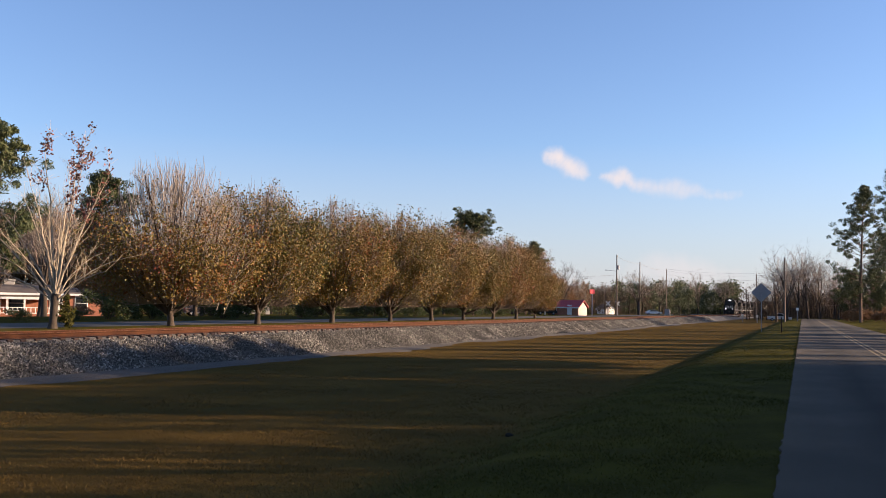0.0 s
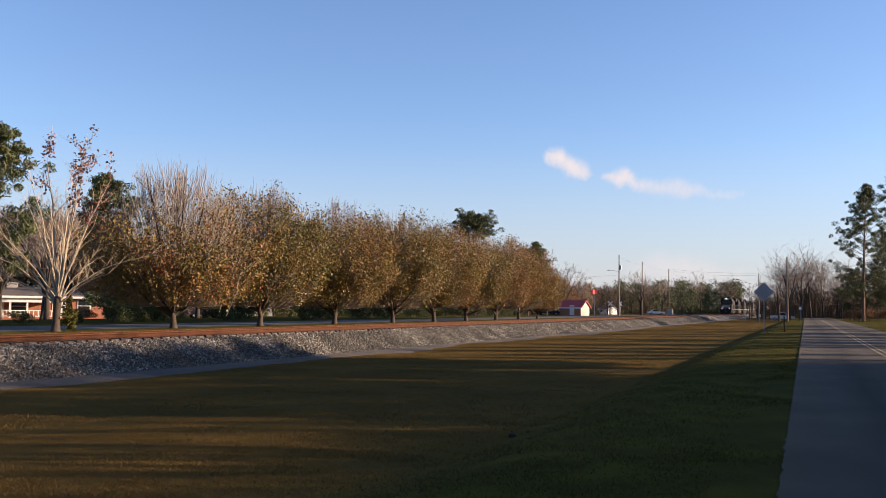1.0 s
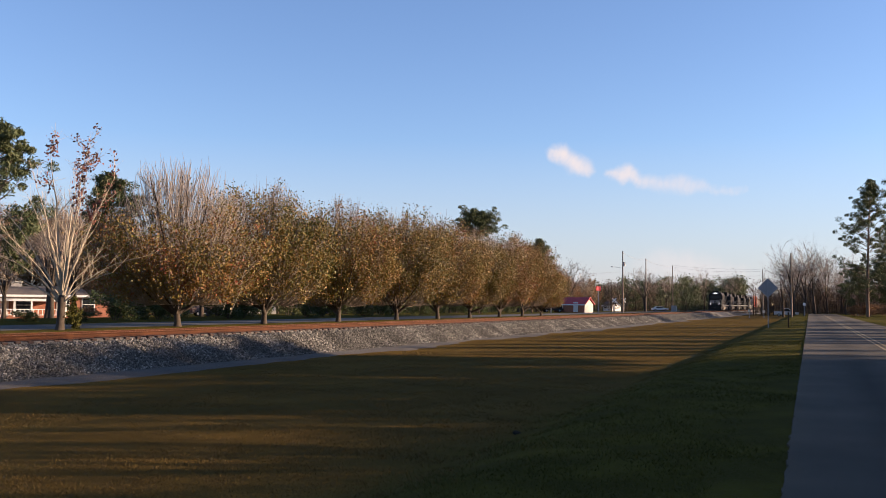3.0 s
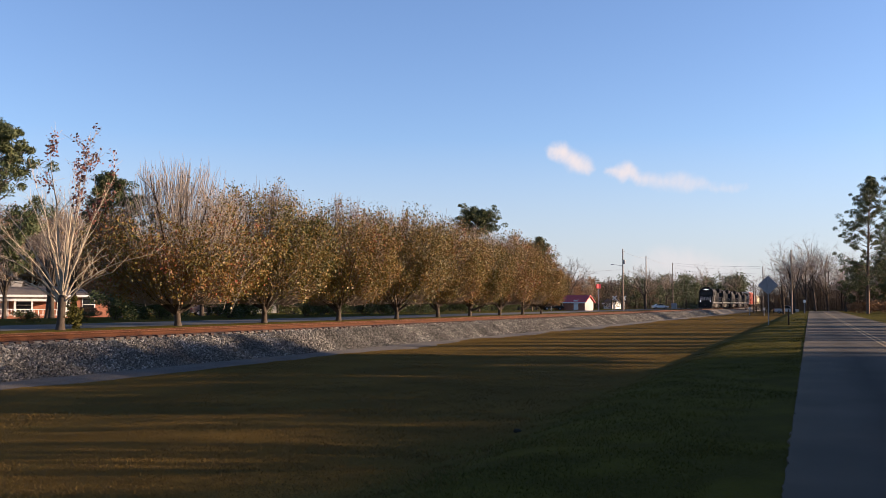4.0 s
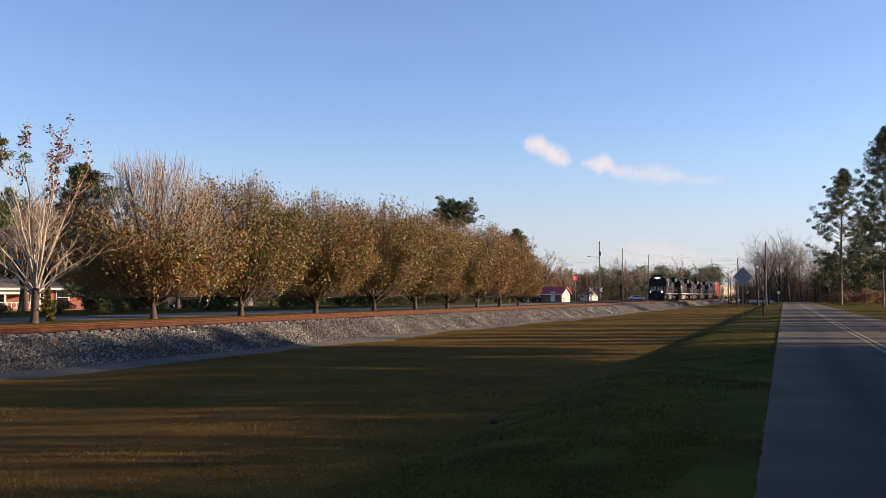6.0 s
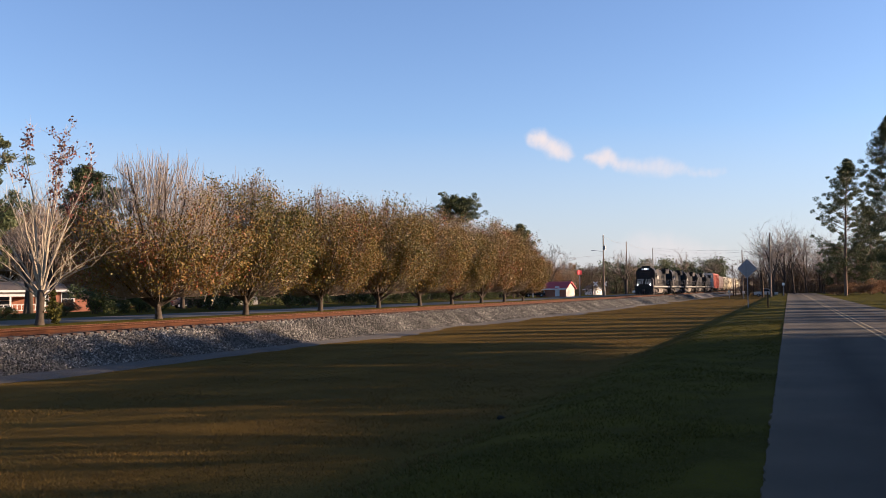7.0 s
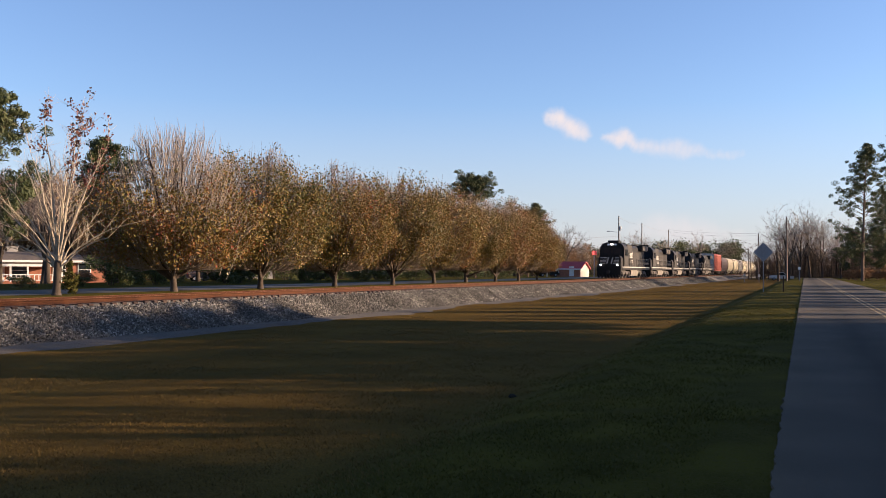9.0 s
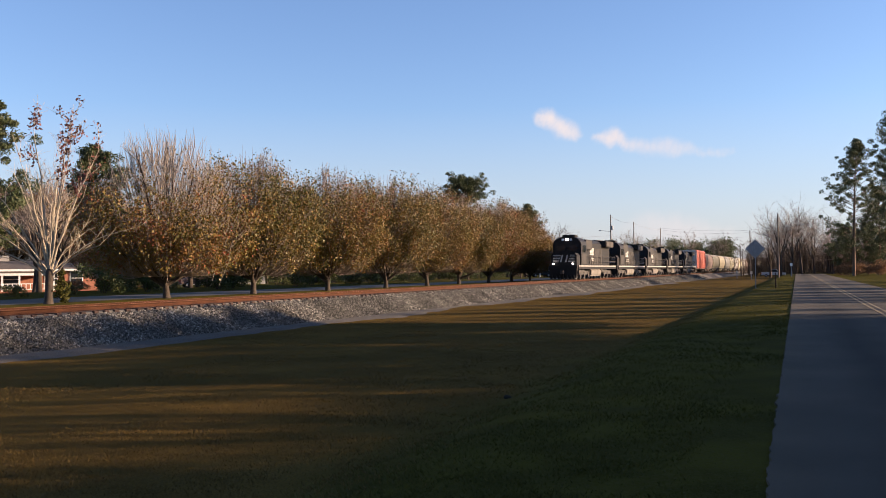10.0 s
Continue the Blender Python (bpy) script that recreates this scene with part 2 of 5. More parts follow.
M = {
    "ground": ground_mat(),
    "asphalt": road_mat(),
    "street": mat("street_asphalt", (0.045, 0.041, 0.034), 0.85, var=0.2, scale=0.4, fine=30),
    "yellow": mat("yellow_line", (0.19, 0.14, 0.055), 0.8, var=0.4, scale=8),
    "gravel": mat("crushed_granite", (0.090, 0.081, 0.069), 0.9, var=0.6, scale=5, fine=16, bump=1.0, bump_scale=14),
    "subballast": mat("fine_gravel", (0.064, 0.054, 0.041), 0.95, var=0.25, scale=1.2, fine=40, bump=0.4, bump_scale=50),
    "stone": island_mat("ballast_stone", [(0, (0.026, 0.024, 0.021)), (0.45, (0.074, 0.069, 0.059)), (0.75, (0.168, 0.156, 0.134)), (1, (0.42, 0.39, 0.335))], 0.85, 0.0),
    "rust": mat("rusty_steel", (0.058, 0.020, 0.007), 0.9, var=0.5, scale=1.5, fine=25, color2=(0.035, 0.013, 0.006), spec=0.2),
    "railtop": mat("worn_rail_head", (0.14, 0.065, 0.03), 0.55, 0.5, var=0.2, scale=3),
    "tie": mat("creosoted_tie", (0.048, 0.027, 0.019), 0.95, var=0.5, scale=5, fine=30, bump=0.5),
    "bark": mat("grey_bark", (0.050, 0.036, 0.025), 0.95, var=0.45, scale=6, fine=30, bump=0.6),
    "palebark": mat("pale_bark", (0.31, 0.26, 0.19), 0.9, var=0.35, scale=5, fine=25, bump=0.4),
    "pinebark": mat("pine_bark", (0.14, 0.09, 0.06), 0.95, var=0.5, scale=5, fine=20, bump=0.8),
    "twig": mat("bare_twig", (0.215, 0.18, 0.15), 0.9, var=0.3, scale=4),
    # bare_twig darkened: backlight and the crowns' inner shade put into the colour
    "shadetwig": mat("shaded_twig", (0.165, 0.13, 0.105), 0.9, var=0.3, scale=4),
    "pear": island_mat("pear_leaf", [(0.0, (0.034, 0.048, 0.009)), (0.26, (0.082, 0.076, 0.013)), (0.48, (0.165, 0.118, 0.022)), (0.68, (0.190, 0.104, 0.024)), (0.88, (0.150, 0.062, 0.020)), (1.0, (0.24, 0.055, 0.028))], 0.50, 0.14),
    "russet": island_mat("russet_leaf", [(0.0, (0.075, 0.075, 0.025)), (0.4, (0.15, 0.10, 0.038)), (0.75, (0.20, 0.115, 0.055)), (1.0, (0.26, 0.09, 0.055))], 0.6, 0.15),
    "maple": island_mat("red_leaf", [(0.0, (0.06, 0.04, 0.032)), (0.5, (0.15, 0.062, 0.045)), (1.0, (0.25, 0.10, 0.07))]),
    "needle": island_mat("pine_needle", [(0.0, (0.028, 0.042, 0.015)), (0.5, (0.052, 0.066, 0.022)), (1.0, (0.095, 0.098, 0.034))], 0.6, 0.12),
    "shrub": island_mat("shrub_leaf", [(0.0, (0.03, 0.045, 0.014)), (0.6, (0.06, 0.08, 0.022)), (1.0, (0.12, 0.12, 0.04))], 0.6, 0.15),
    "dryleaf": island_mat("dry_leaf", [(0.0, (0.10, 0.06, 0.03)), (0.6, (0.19, 0.10, 0.045)), (1.0, (0.26, 0.15, 0.07))], 0.8, 0.2),
    "twigmass": island_mat("twiggy_thicket", [(0.0, (0.05, 0.036, 0.024)), (0.6, (0.105, 0.074, 0.048)), (1.0, (0.17, 0.115, 0.075))], 0.9, 0.1),
    "straw": island_mat("dry_blade", [(0.0, (0.065, 0.040, 0.010)), (0.5, (0.105, 0.066, 0.016)), (1.0, (0.150, 0.096, 0.026))], 0.95, 0.15),
    "blade": island_mat("green_blade", [(0.0, (0.034, 0.035, 0.005)), (0.6, (0.064, 0.060, 0.008)), (1.0, (0.115, 0.090, 0.018))], 0.95, 0.2),
    "black": mat("black_paint", (0.009, 0.0085, 0.0085), 0.6, spec=0.2, var=0.4, scale=1.2, fine=12, color2=(0.017, 0.0155, 0.014)),
    "grime": mat("dusty_black", (0.06, 0.052, 0.045), 0.9, var=0.5, scale=1.5, fine=14),
    "tank": mat("dusty_tank", (0.15, 0.13, 0.105), 0.85, var=0.4, scale=1.2, fine=12),
    # dust colour with the sun's brightening of the near flank put into it
    "sunlit_dust": mat("sunlit_dusty_panel", (0.034, 0.029, 0.024), 0.85, var=0.75, scale=0.8, fine=9),
    "white": mat("white_paint", (0.78, 0.77, 0.74), 0.6, var=0.15, scale=2),
    "dullwhite": mat("dusty_white_paint", (0.36, 0.345, 0.31), 0.7, var=0.3, scale=2),
    "glass": mat("dark_glass", (0.02, 0.025, 0.03), 0.1, var=0.1, scale=1, spec=0.35),
    "lamp": mat("lit_headlight", (0.9, 0.9, 0.85), 0.3, emit=((1.0, 0.94, 0.82), 4.0)),
    "redcar": mat("red_oxide_paint", (0.36, 0.085, 0.055), 0.75, var=0.35, scale=0.8, fine=10),
    "greycar": mat("grey_car_paint", (0.20, 0.185, 0.16), 0.75, var=0.3, scale=0.7, fine=9),
    "tancar": mat("tan_car_paint", (0.30, 0.26, 0.17), 0.75, var=0.25, scale=0.7, fine=9),
    "darkcar": mat("dark_car_paint", (0.13, 0.085, 0.07), 0.8, var=0.35, scale=0.7, fine=9),
    "pole": mat("weathered_pole", (0.20, 0.15, 0.11), 0.95, var=0.35, scale=3, fine=25),
    "signback": mat("sign_back", (0.24, 0.24, 0.245), 0.6, 0.1, var=0.15, scale=3),
    "galv": mat("galvanised_steel", (0.28, 0.28, 0.285), 0.6, 0.3, var=0.2, scale=5),
    "wire": mat("cable", (0.14, 0.14, 0.14), 0.7),
    "brick": mat("red_brick", (0.36, 0.145, 0.085), 0.9, var=0.35, scale=3, fine=20),
    "roof": mat("grey_shingle", (0.11, 0.09, 0.075), 0.95, var=0.3, scale=2, fine=14),
    "redroof": mat("red_metal_roof", (0.42, 0.05, 0.05), 0.6, var=0.2, scale=1.5),
    "redsign": mat("red_sign", (0.70, 0.02, 0.03), 0.5, var=0.1, scale=2),
    "beige": mat("beige_siding", (0.52, 0.47, 0.40), 0.8, var=0.15, scale=2),
    "silver": mat("silver_paint", (0.40, 0.42, 0.45), 0.35, 0.3, var=0.1, scale=2),
    "rubber": mat("tyre_rubber", (0.022, 0.019, 0.016), 0.95, spec=0.1),
}


# ---- mesh helpers ----
def link_mesh(name, me, material, parent=None, label="", m=None):
    if material:
        me.materials.append(material)
    ob = new(name, me)
    if m is not None:
        ob.matrix_basis = m
    if parent:
        ob.parent = parent
    if label:
        ob["label"] = label
    return ob


def part(name, bm, material, parent=None, label="", m=None, smooth=False):
    me = bpy.data.meshes.new(name)
    bm.to_mesh(me)
    bm.free()
    if smooth:
        me.polygons.foreach_set("use_smooth", [True] * len(me.polygons))
    return link_mesh(name, me, material, parent, label, m)


def thing(name, m, label, category, group="", kind=""):
    e = new(name)
    e.matrix_basis = m
    return tagged(e, label, category, group, kind)


def box(bm, x0, x1, y0, y1, z0, z1, bevel=0.0):
    r = bmesh.ops.create_cube(bm, size=1.0, matrix=Matrix.Translation(((x0 + x1) / 2, (y0 + y1) / 2, (z0 + z1) / 2)) @ Matrix.Diagonal((x1 - x0, y1 - y0, z1 - z0, 1)))
    if bevel:
        edges = list({e for v in r["verts"] for e in v.link_edges})
        bmesh.ops.bevel(bm, geom=edges, offset=bevel, segments=2, affect="EDGES")
    return bm


def boxes(*specs, bevel=0.0):
    bm = bmesh.new()
    for s in specs:
        box(bm, *s, bevel=bevel)
    return bm


def cyl(bm, p0, p1, r0, r1=None, seg=12):
    p0, p1 = Vector(p0), Vector(p1)
    d = p1 - p0
    m = Matrix.Translation((p0 + p1) / 2) @ d.to_track_quat("Z", "Y").to_matrix().to_4x4()
    bmesh.ops.create_cone(bm, cap_ends=True, segments=seg, radius1=r0, radius2=r0 if r1 is None else r1, depth=d.length, matrix=m)
    return bm


def extrude_profile(bm, pts, x0, x1, axis="X"):
    """A closed outline (a, z) swept along X (a is Y) or along Y (a is X)."""
    if axis == "X":
        lo = [bm.verts.new((x0, a, z)) for a, z in pts]
        hi = [bm.verts.new((x1, a, z)) for a, z in pts]
    else:
        lo = [bm.verts.new((a, x0, z)) for a, z in pts]
        hi = [bm.verts.new((a, x1, z)) for a, z in pts]
    n = len(pts)
    bm.faces.new(lo)
    bm.faces.new(hi)
    for i in range(n):
        bm.faces.new((lo[i], lo[(i + 1) % n], hi[(i + 1) % n], hi[i]))
    bmesh.ops.recalc_face_normals(bm, faces=bm.faces)
    return bm


def np_mesh(name, verts, faces):
    """verts (n,3) array, faces (m,k) array, all faces of one size."""
    me = bpy.data.meshes.new(name)
    verts, faces = np.asarray(verts, np.float32), np.asarray(faces, np.int32)
    m, k = faces.shape
    me.vertices.add(len(verts))
    me.vertices.foreach_set("co", verts.ravel())
    me.loops.add(m * k)
    me.loops.foreach_set("vertex_index", faces.ravel())
    me.polygons.add(m)
    me.polygons.foreach_set("loop_start", np.arange(0, m * k, k, dtype=np.int32))
    me.update(calc_edges=True)
    me.validate()
    me.polygons.foreach_set("use_smooth", [False] * len(me.polygons))
    return me


def leaf_mesh(name, centres, size, aspect, rng, up=0.0):
    """One small four-cornered, slightly folded leaf at each centre."""
    c = np.asarray(centres, np.float64)
    n = len(c)
    a = rng.normal(size=(n, 3))
    a[:, 2] += up
    a /= np.linalg.norm(a, axis=1)[:, None]
    b = np.cross(a, rng.normal(size=(n, 3)))
    b /= np.linalg.norm(b, axis=1)[:, None]
    s = size * rng.uniform(0.6, 1.35, n)[:, None]
    v = np.stack([c - a * s, c + b * s * aspect, c + a * s, c - b * s * aspect], 1).reshape(-1, 3)
    return np_mesh(name, v, np.arange(4 * n).reshape(n, 4))


class Tubes:
    """Gathers tapered tubes into one mesh."""

    def __init__(self):
        self.v, self.f = [], []

    def path(self, pts, radii, sides=5):
        base = len(self.v)
        for i, p in enumerate(pts):
            d = (pts[min(i + 1, len(pts) - 1)] - pts[max(i - 1, 0)]).normalized()
            u = d.orthogonal().normalized()
            w = d.cross(u)
            for k in range(sides):
                t = 2 * math.pi * k / sides
                self.v.append(p + (u * math.cos(t) + w * math.sin(t)) * radii[i])
        for i in range(len(pts) - 1):
            for k in range(sides):
                a, b = base + i * sides + k, base + i * sides + (k + 1) % sides
                self.f.append((a, b, b + sides, a + sides))

    def mesh(self, name):
        me = np_mesh(name, np.array([tuple(p) for p in self.v]), np.array(self.f))
        me.polygons.foreach_set("use_smooth", [True] * len(me.polygons))
        return me


def bough(rnd, p, d, length, bend, steps, wob=0.12):
    """Points of a branch that bends towards 'bend'."""
    pts = [p.copy()]
    d = d.normalized()
    for _ in range(steps):
        d = (d + bend / steps + Vector((rnd.gauss(0, wob), rnd.gauss(0, wob), rnd.gauss(0, wob)))).normalized()
        p = p + d * (length / steps)
        pts.append(p.copy())
    return pts


def taper(r0, r1, n):
    return [r0 + (r1 - r0) * i / (n - 1) for i in range(n)]


def pear_meshes(seed, h, leaves, bare_top=0.7, width=1.0, shoots=220, skirt=0.85):
    """Ornamental pear: short trunk, fan of upright limbs, egg-shaped crown, leaves thin at the top."""
    rnd, rng = random.Random(seed), np.random.default_rng(seed)
    wood, fine, spots = Tubes(), Tubes(), []
    fork = 0.95 + rnd.random() * 0.3
    trunk = bough(rnd, Vector((0, 0, -0.15)), Vector((0, 0, 1)), fork + 0.25, Vector((0, 0, 0.2)), 4, 0.03)
    wood.path(trunk, [0.27, 0.19, 0.165, 0.165, 0.155], 9)
    for i in range(15):
        a = i * 2.4 + rnd.random() * 0.5
        lean = rnd.uniform(0.12, 1.0) if i > 3 else rnd.uniform(0.05, 0.4)
        lean *= width
        d = Vector((math.cos(a) * math.sin(lean), math.sin(a) * math.sin(lean), math.cos(lean)))
        length = (h - fork) * (1.0 - 0.30 * lean) * rnd.uniform(0.85, 1.02)
        pts = bough(rnd, trunk[3] + Vector((0, 0, rnd.uniform(-0.3, 0.3))), d, length, Vector((0, 0, 0.55)), 8, 0.07)
        wood.path(pts, taper(0.12, 0.02, 9), 5)
        for j in range(16):
            k = rnd.uniform(1.2, 7.8)
            i0 = int(k)
            p = pts[i0].lerp(pts[min(i0 + 1, 8)], k - i0)
            out = Vector((p.x, p.y, 0))
            out = out.normalized() if out.length > 0.2 else Vector((math.cos(a), math.sin(a), 0))
            d2 = (out * rnd.uniform(-0.3, 1.0) + Vector((rnd.gauss(0, .55), rnd.gauss(0, .55), rnd.uniform(0.0, 0.8)))).normalized()
            ln = rnd.uniform(0.9, 2.1) * (1.15 - 0.08 * i0)
            q = bough(rnd, p, d2, ln, Vector((0, 0, 0.9)), 4, 0.1)
            fine.path(q, taper(0.028, 0.009, 5), 3)
            spots += [(v, q[4].z) for v in q[1:]]
            for _ in range(5):
                s = q[rnd.randint(1, 4)]
                d3 = Vector((rnd.gauss(0, .5), rnd.gauss(0, .5), rnd.uniform(0.1, 1.2))).normalized()
                w = bough(rnd, s, d3, rnd.uniform(0.35, 0.95), Vector((0, 0, 0.5)), 2, 0.1)
                fine.path(w, taper(0.014, 0.006, 3), 3)
                spots += [(v, w[2].z) for v in w]
    # upright bare shoots standing out of the top
    for _ in range(shoots):
        t = rng.beta(2.6, 1.5)
        z = 1.6 + (h - 2.6) * t
        rad = 3.7 * width / 1.25 * math.sin(math.pi * min(1.0, 0.30 + 0.64 * t)) ** 0.6 * rng.uniform(0.02, 1.0) ** 0.5
        a = rng.uniform(0, 6.28)
        p = Vector((rad * math.cos(a), rad * math.sin(a), z))
        q = bough(rnd, p, Vector((math.cos(a) * rng.uniform(-0.1, 0.35), math.sin(a) * rng.uniform(-0.1, 0.35), 1)), rng.uniform(0.4, 1.05), Vector((0, 0, 0.3)), 3, 0.13)
        back = Vector((p.x * 0.82 + rnd.gauss(0, 0.12), p.y * 0.82 + rnd.gauss(0, 0.12), z - 0.9 - 0.12 * rad))
        fine.path([back, p] + q[1:], [0.018, 0.014, 0.011, 0.008, 0.005], 3)
    pos = np.array([tuple(v) for v, _ in spots])
    keep = np.clip(1.35 - pos[:, 2] / (h * bare_top), 0.04, 1.0) ** 1.2
    pick = rng.choice(len(pos), leaves // 3, p=keep / keep.sum())
    c = [pos[pick] + rng.normal(scale=0.17, size=(leaves // 3, 3))]
    # leafy sprays that fill out the egg-shaped crown and hang low at its skirts
    for _ in range(leaves * 2 // 3 // 70):
        t = rng.beta(1.7, 2.1 + (1 - bare_top) * 2.5) * min(1.0, bare_top * 1.05)
        z = max(skirt + 0.2, 1.05 + (h - 1.2) * t)
        rad = 4.3 * width / 1.25 * math.sin(math.pi * min(1.0, 0.17 + 0.80 * t)) ** 0.8 * rng.uniform(0.3, 1.0) ** 0.5
        a = rng.uniform(0, 6.28)
        p = Vector((rad * math.cos(a), rad * math.sin(a), z))
        q = bough(rnd, p, Vector((math.cos(a) * 0.6, math.sin(a) * 0.6, 0.7)), rng.uniform(0.6, 1.2), Vector((0, 0, 0.3)), 3, 0.2)
        back = Vector((p.x * 0.45, p.y * 0.45, max(1.2, z - 0.55 * rad)))
        fine.path([back, back.lerp(p, 0.5) - Vector((0, 0, 0.1)), p] + q[1:], [0.022, 0.017, 0.012, 0.01, 0.008, 0.006], 3)
        arr = np.array([tuple(v) for v in q])
        c.append(arr[rng.integers(0, 4, 70)] + rng.normal(scale=0.21, size=(70, 3)))
    c = np.concatenate(c)
    core = np.hypot(c[:, 0], c[:, 1])
    c = c[(c[:, 2] > skirt) & ((c[:, 2] > 2.7 - 0.5 * core) | (core > 3.2))]   # the forking limbs show under the crown
    return wood.mesh("trunk"), fine.mesh("branching"), leaf_mesh("crown", c, 0.064, 0.66, rng)


def bare_meshes(seed, h, spread=0.8, limbs=9, depth=4, r=0.16, fork=0.25, up=0.35, pale_limbs=False):
    """A leafless tree, branching again and again into fine twigs."""
    rnd = random.Random(seed)
    wood, fine, tips = Tubes(), Tubes(), []
    trunk = bough(rnd, Vector((0, 0, -0.15)), Vector((0, 0, 1)), h * fork + 0.15, Vector((0, 0, 0.1)), 4, 0.04)
    wood.path(trunk, [r * 1.35, r * 1.05, r, r * 0.95, r * 0.9], 8)

    def grow(p, d, ln, rad, level):
        pts = bough(rnd, p, d, ln, Vector((0, 0, up)), 4, 0.13)
        (wood if level < 2 and not pale_limbs else fine).path(pts, taper(rad, rad * 0.45, 5), 5 if level < 2 else 3)
        if level >= depth:
            tips.append(pts[-1])
            return
        for _ in range(4 if level else 5):
            k = rnd.randint(2, 4)
            d2 = ((pts[4] - pts[0]).normalized() + Vector((rnd.gauss(0, spread), rnd.gauss(0, spread), rnd.gauss(0, spread * 0.6)))).normalized()
            grow(pts[k], d2, ln * rnd.uniform(0.5, 0.72), max(rad * 0.5, 0.009), level + 1)

    for i in range(limbs):
        a = i * 2.4 + rnd.random()
        lean = rnd.uniform(0.1, 1.0) * spread
        grow(trunk[rnd.randint(3, 4)], Vector((math.cos(a) * math.sin(lean), math.sin(a) * math.sin(lean), math.cos(lean))), h * rnd.uniform(0.33, 0.42), r * 0.55, 1)
    return wood.mesh("trunk"), fine.mesh("branching"), tips


def pine_meshes(seed, h, crown=0.45, radius=3.2, clumps=150, per=45, r=0.24):
    """Tall pine: bare bole, open crown of needle clumps on level boughs."""
    rnd, rng = random.Random(seed), np.random.default_rng(seed)
    wood = Tubes()
    trunk = bough(rnd, Vector((0, 0, -0.2)), Vector((0, 0, 1)), h + 0.1, Vector((0, 0, 0.05)), 9, 0.012)
    wood.path(trunk, taper(r, 0.05, 10), 8)
    cs = []
    n = clumps // 3
    for i in range(n):
        t = crown + (1 - crown) * ((i + rnd.random()) / n)
        z = h * t
        p = trunk[min(int(t * 9), 8)].lerp(trunk[min(int(t * 9) + 1, 9)], t * 9 % 1)
        f = (t - crown) / (1 - crown)
        ln = radius * (math.sin(math.pi * min(1, 0.22 + 0.80 * f)) ** 0.8 + 0.08) * rnd.uniform(0.5, 1.15)
        a = rnd.random() * 6.28
        pts = bough(rnd, p, Vector((math.cos(a), math.sin(a), 0.15 + 0.5 * f)), ln, Vector((0, 0, 0.25)), 4, 0.1)
        wood.path(pts, taper(0.06, 0.015, 5), 4)
        for k in (2, 3, 4):
            cs.append((pts[k] + Vector((rnd.gauss(0, .25), rnd.gauss(0, .25), rnd.gauss(0, .15))), rnd.uniform(0.35, 0.75)))
    cen = np.repeat(np.array([tuple(c) for c, _ in cs]), per, 0)
    rad = np.repeat(np.array([q for _, q in cs]), per)[:, None]
    d = rng.normal(size=cen.shape)
    d /= np.linalg.norm(d, axis=1)[:, None]
    pos = cen + d * rad * rng.uniform(0.2, 1, (len(cen), 1)) ** 0.5 * np.array([1, 1, 0.7])
    return wood.mesh("trunk"), leaf_mesh("crown", pos, 0.17, 0.26, rng, 0.4)


def bush_mesh(seed, w, h, leaves, size=0.07):
    rng = np.random.default_rng(seed)
    k = 16
    cc = rng.normal(size=(k, 3)) * np.array([w * 0.24, w * 0.24, h * 0.17]) + np.array([0, 0, h * 0.5])
    rr = rng.uniform(0.16, 0.30, k) * min(w, h)
    i = rng.integers(0, k, leaves)
    d = rng.normal(size=(leaves, 3))
    d /= np.linalg.norm(d, axis=1)[:, None]
    p = cc[i] + d * rr[i][:, None] * rng.uniform(0.5, 1, (leaves, 1))
    low = p[:, 2] < 0.05
    p[low, 2] = rng.uniform(0.02, 0.3, low.sum())
    return leaf_mesh("crown", p, size, 0.6, rng)


# ---- ground ----
SLOPE = 0.0126                                          # the track closes in on the road


def sheared(x, y):
    """Where the line that lies at x abreast of the crossing point comes at y along the road."""
    s = min(1.0, max(0.0, (-5.0 - x) / 10.0))
    return x + s * SLOPE * (min(max(y, -80.0), 420.0) - 97.6)


PROFILE = [(-1500, 0.3), (-300, 0.3), (-120, -0.4), (-80, -0.35), (-60, 0.1), (-47, 0.12), (-43.2, 0.10), (-34.2, 0.10), (-33, 0.24), (-30.8, 0.26), (-28.2, 0.16), (-26.8, -0.15), (-25, -0.35),
           (-20.2, -0.66), (-19.0, -0.66), (-15, -0.64), (-11, -0.62), (-8, -0.60), (-6, -0.60), (-5.1, -0.58), (-4.6, -0.54), (-3.35, -0.19), (-2.7, -0.10), (-1.2, -0.06), (-0.55, -0.035), (-0.3, -0.03),
           (6.0, -0.03), (6.4, -0.035), (7.5, -0.10), (9, -0.12), (12, 0.0), (20, 0.1), (60, 0.15), (300, 0.3), (1500, 0.3)]


def height(x, y=0.0):
    lo = PROFILE[0]
    for hi in PROFILE[1:]:
        if x <= hi[0]:
            return lo[1] + (hi[1] - lo[1]) * (x - lo[0]) / (hi[0] - lo[0])
        lo = hi
    return lo[1]


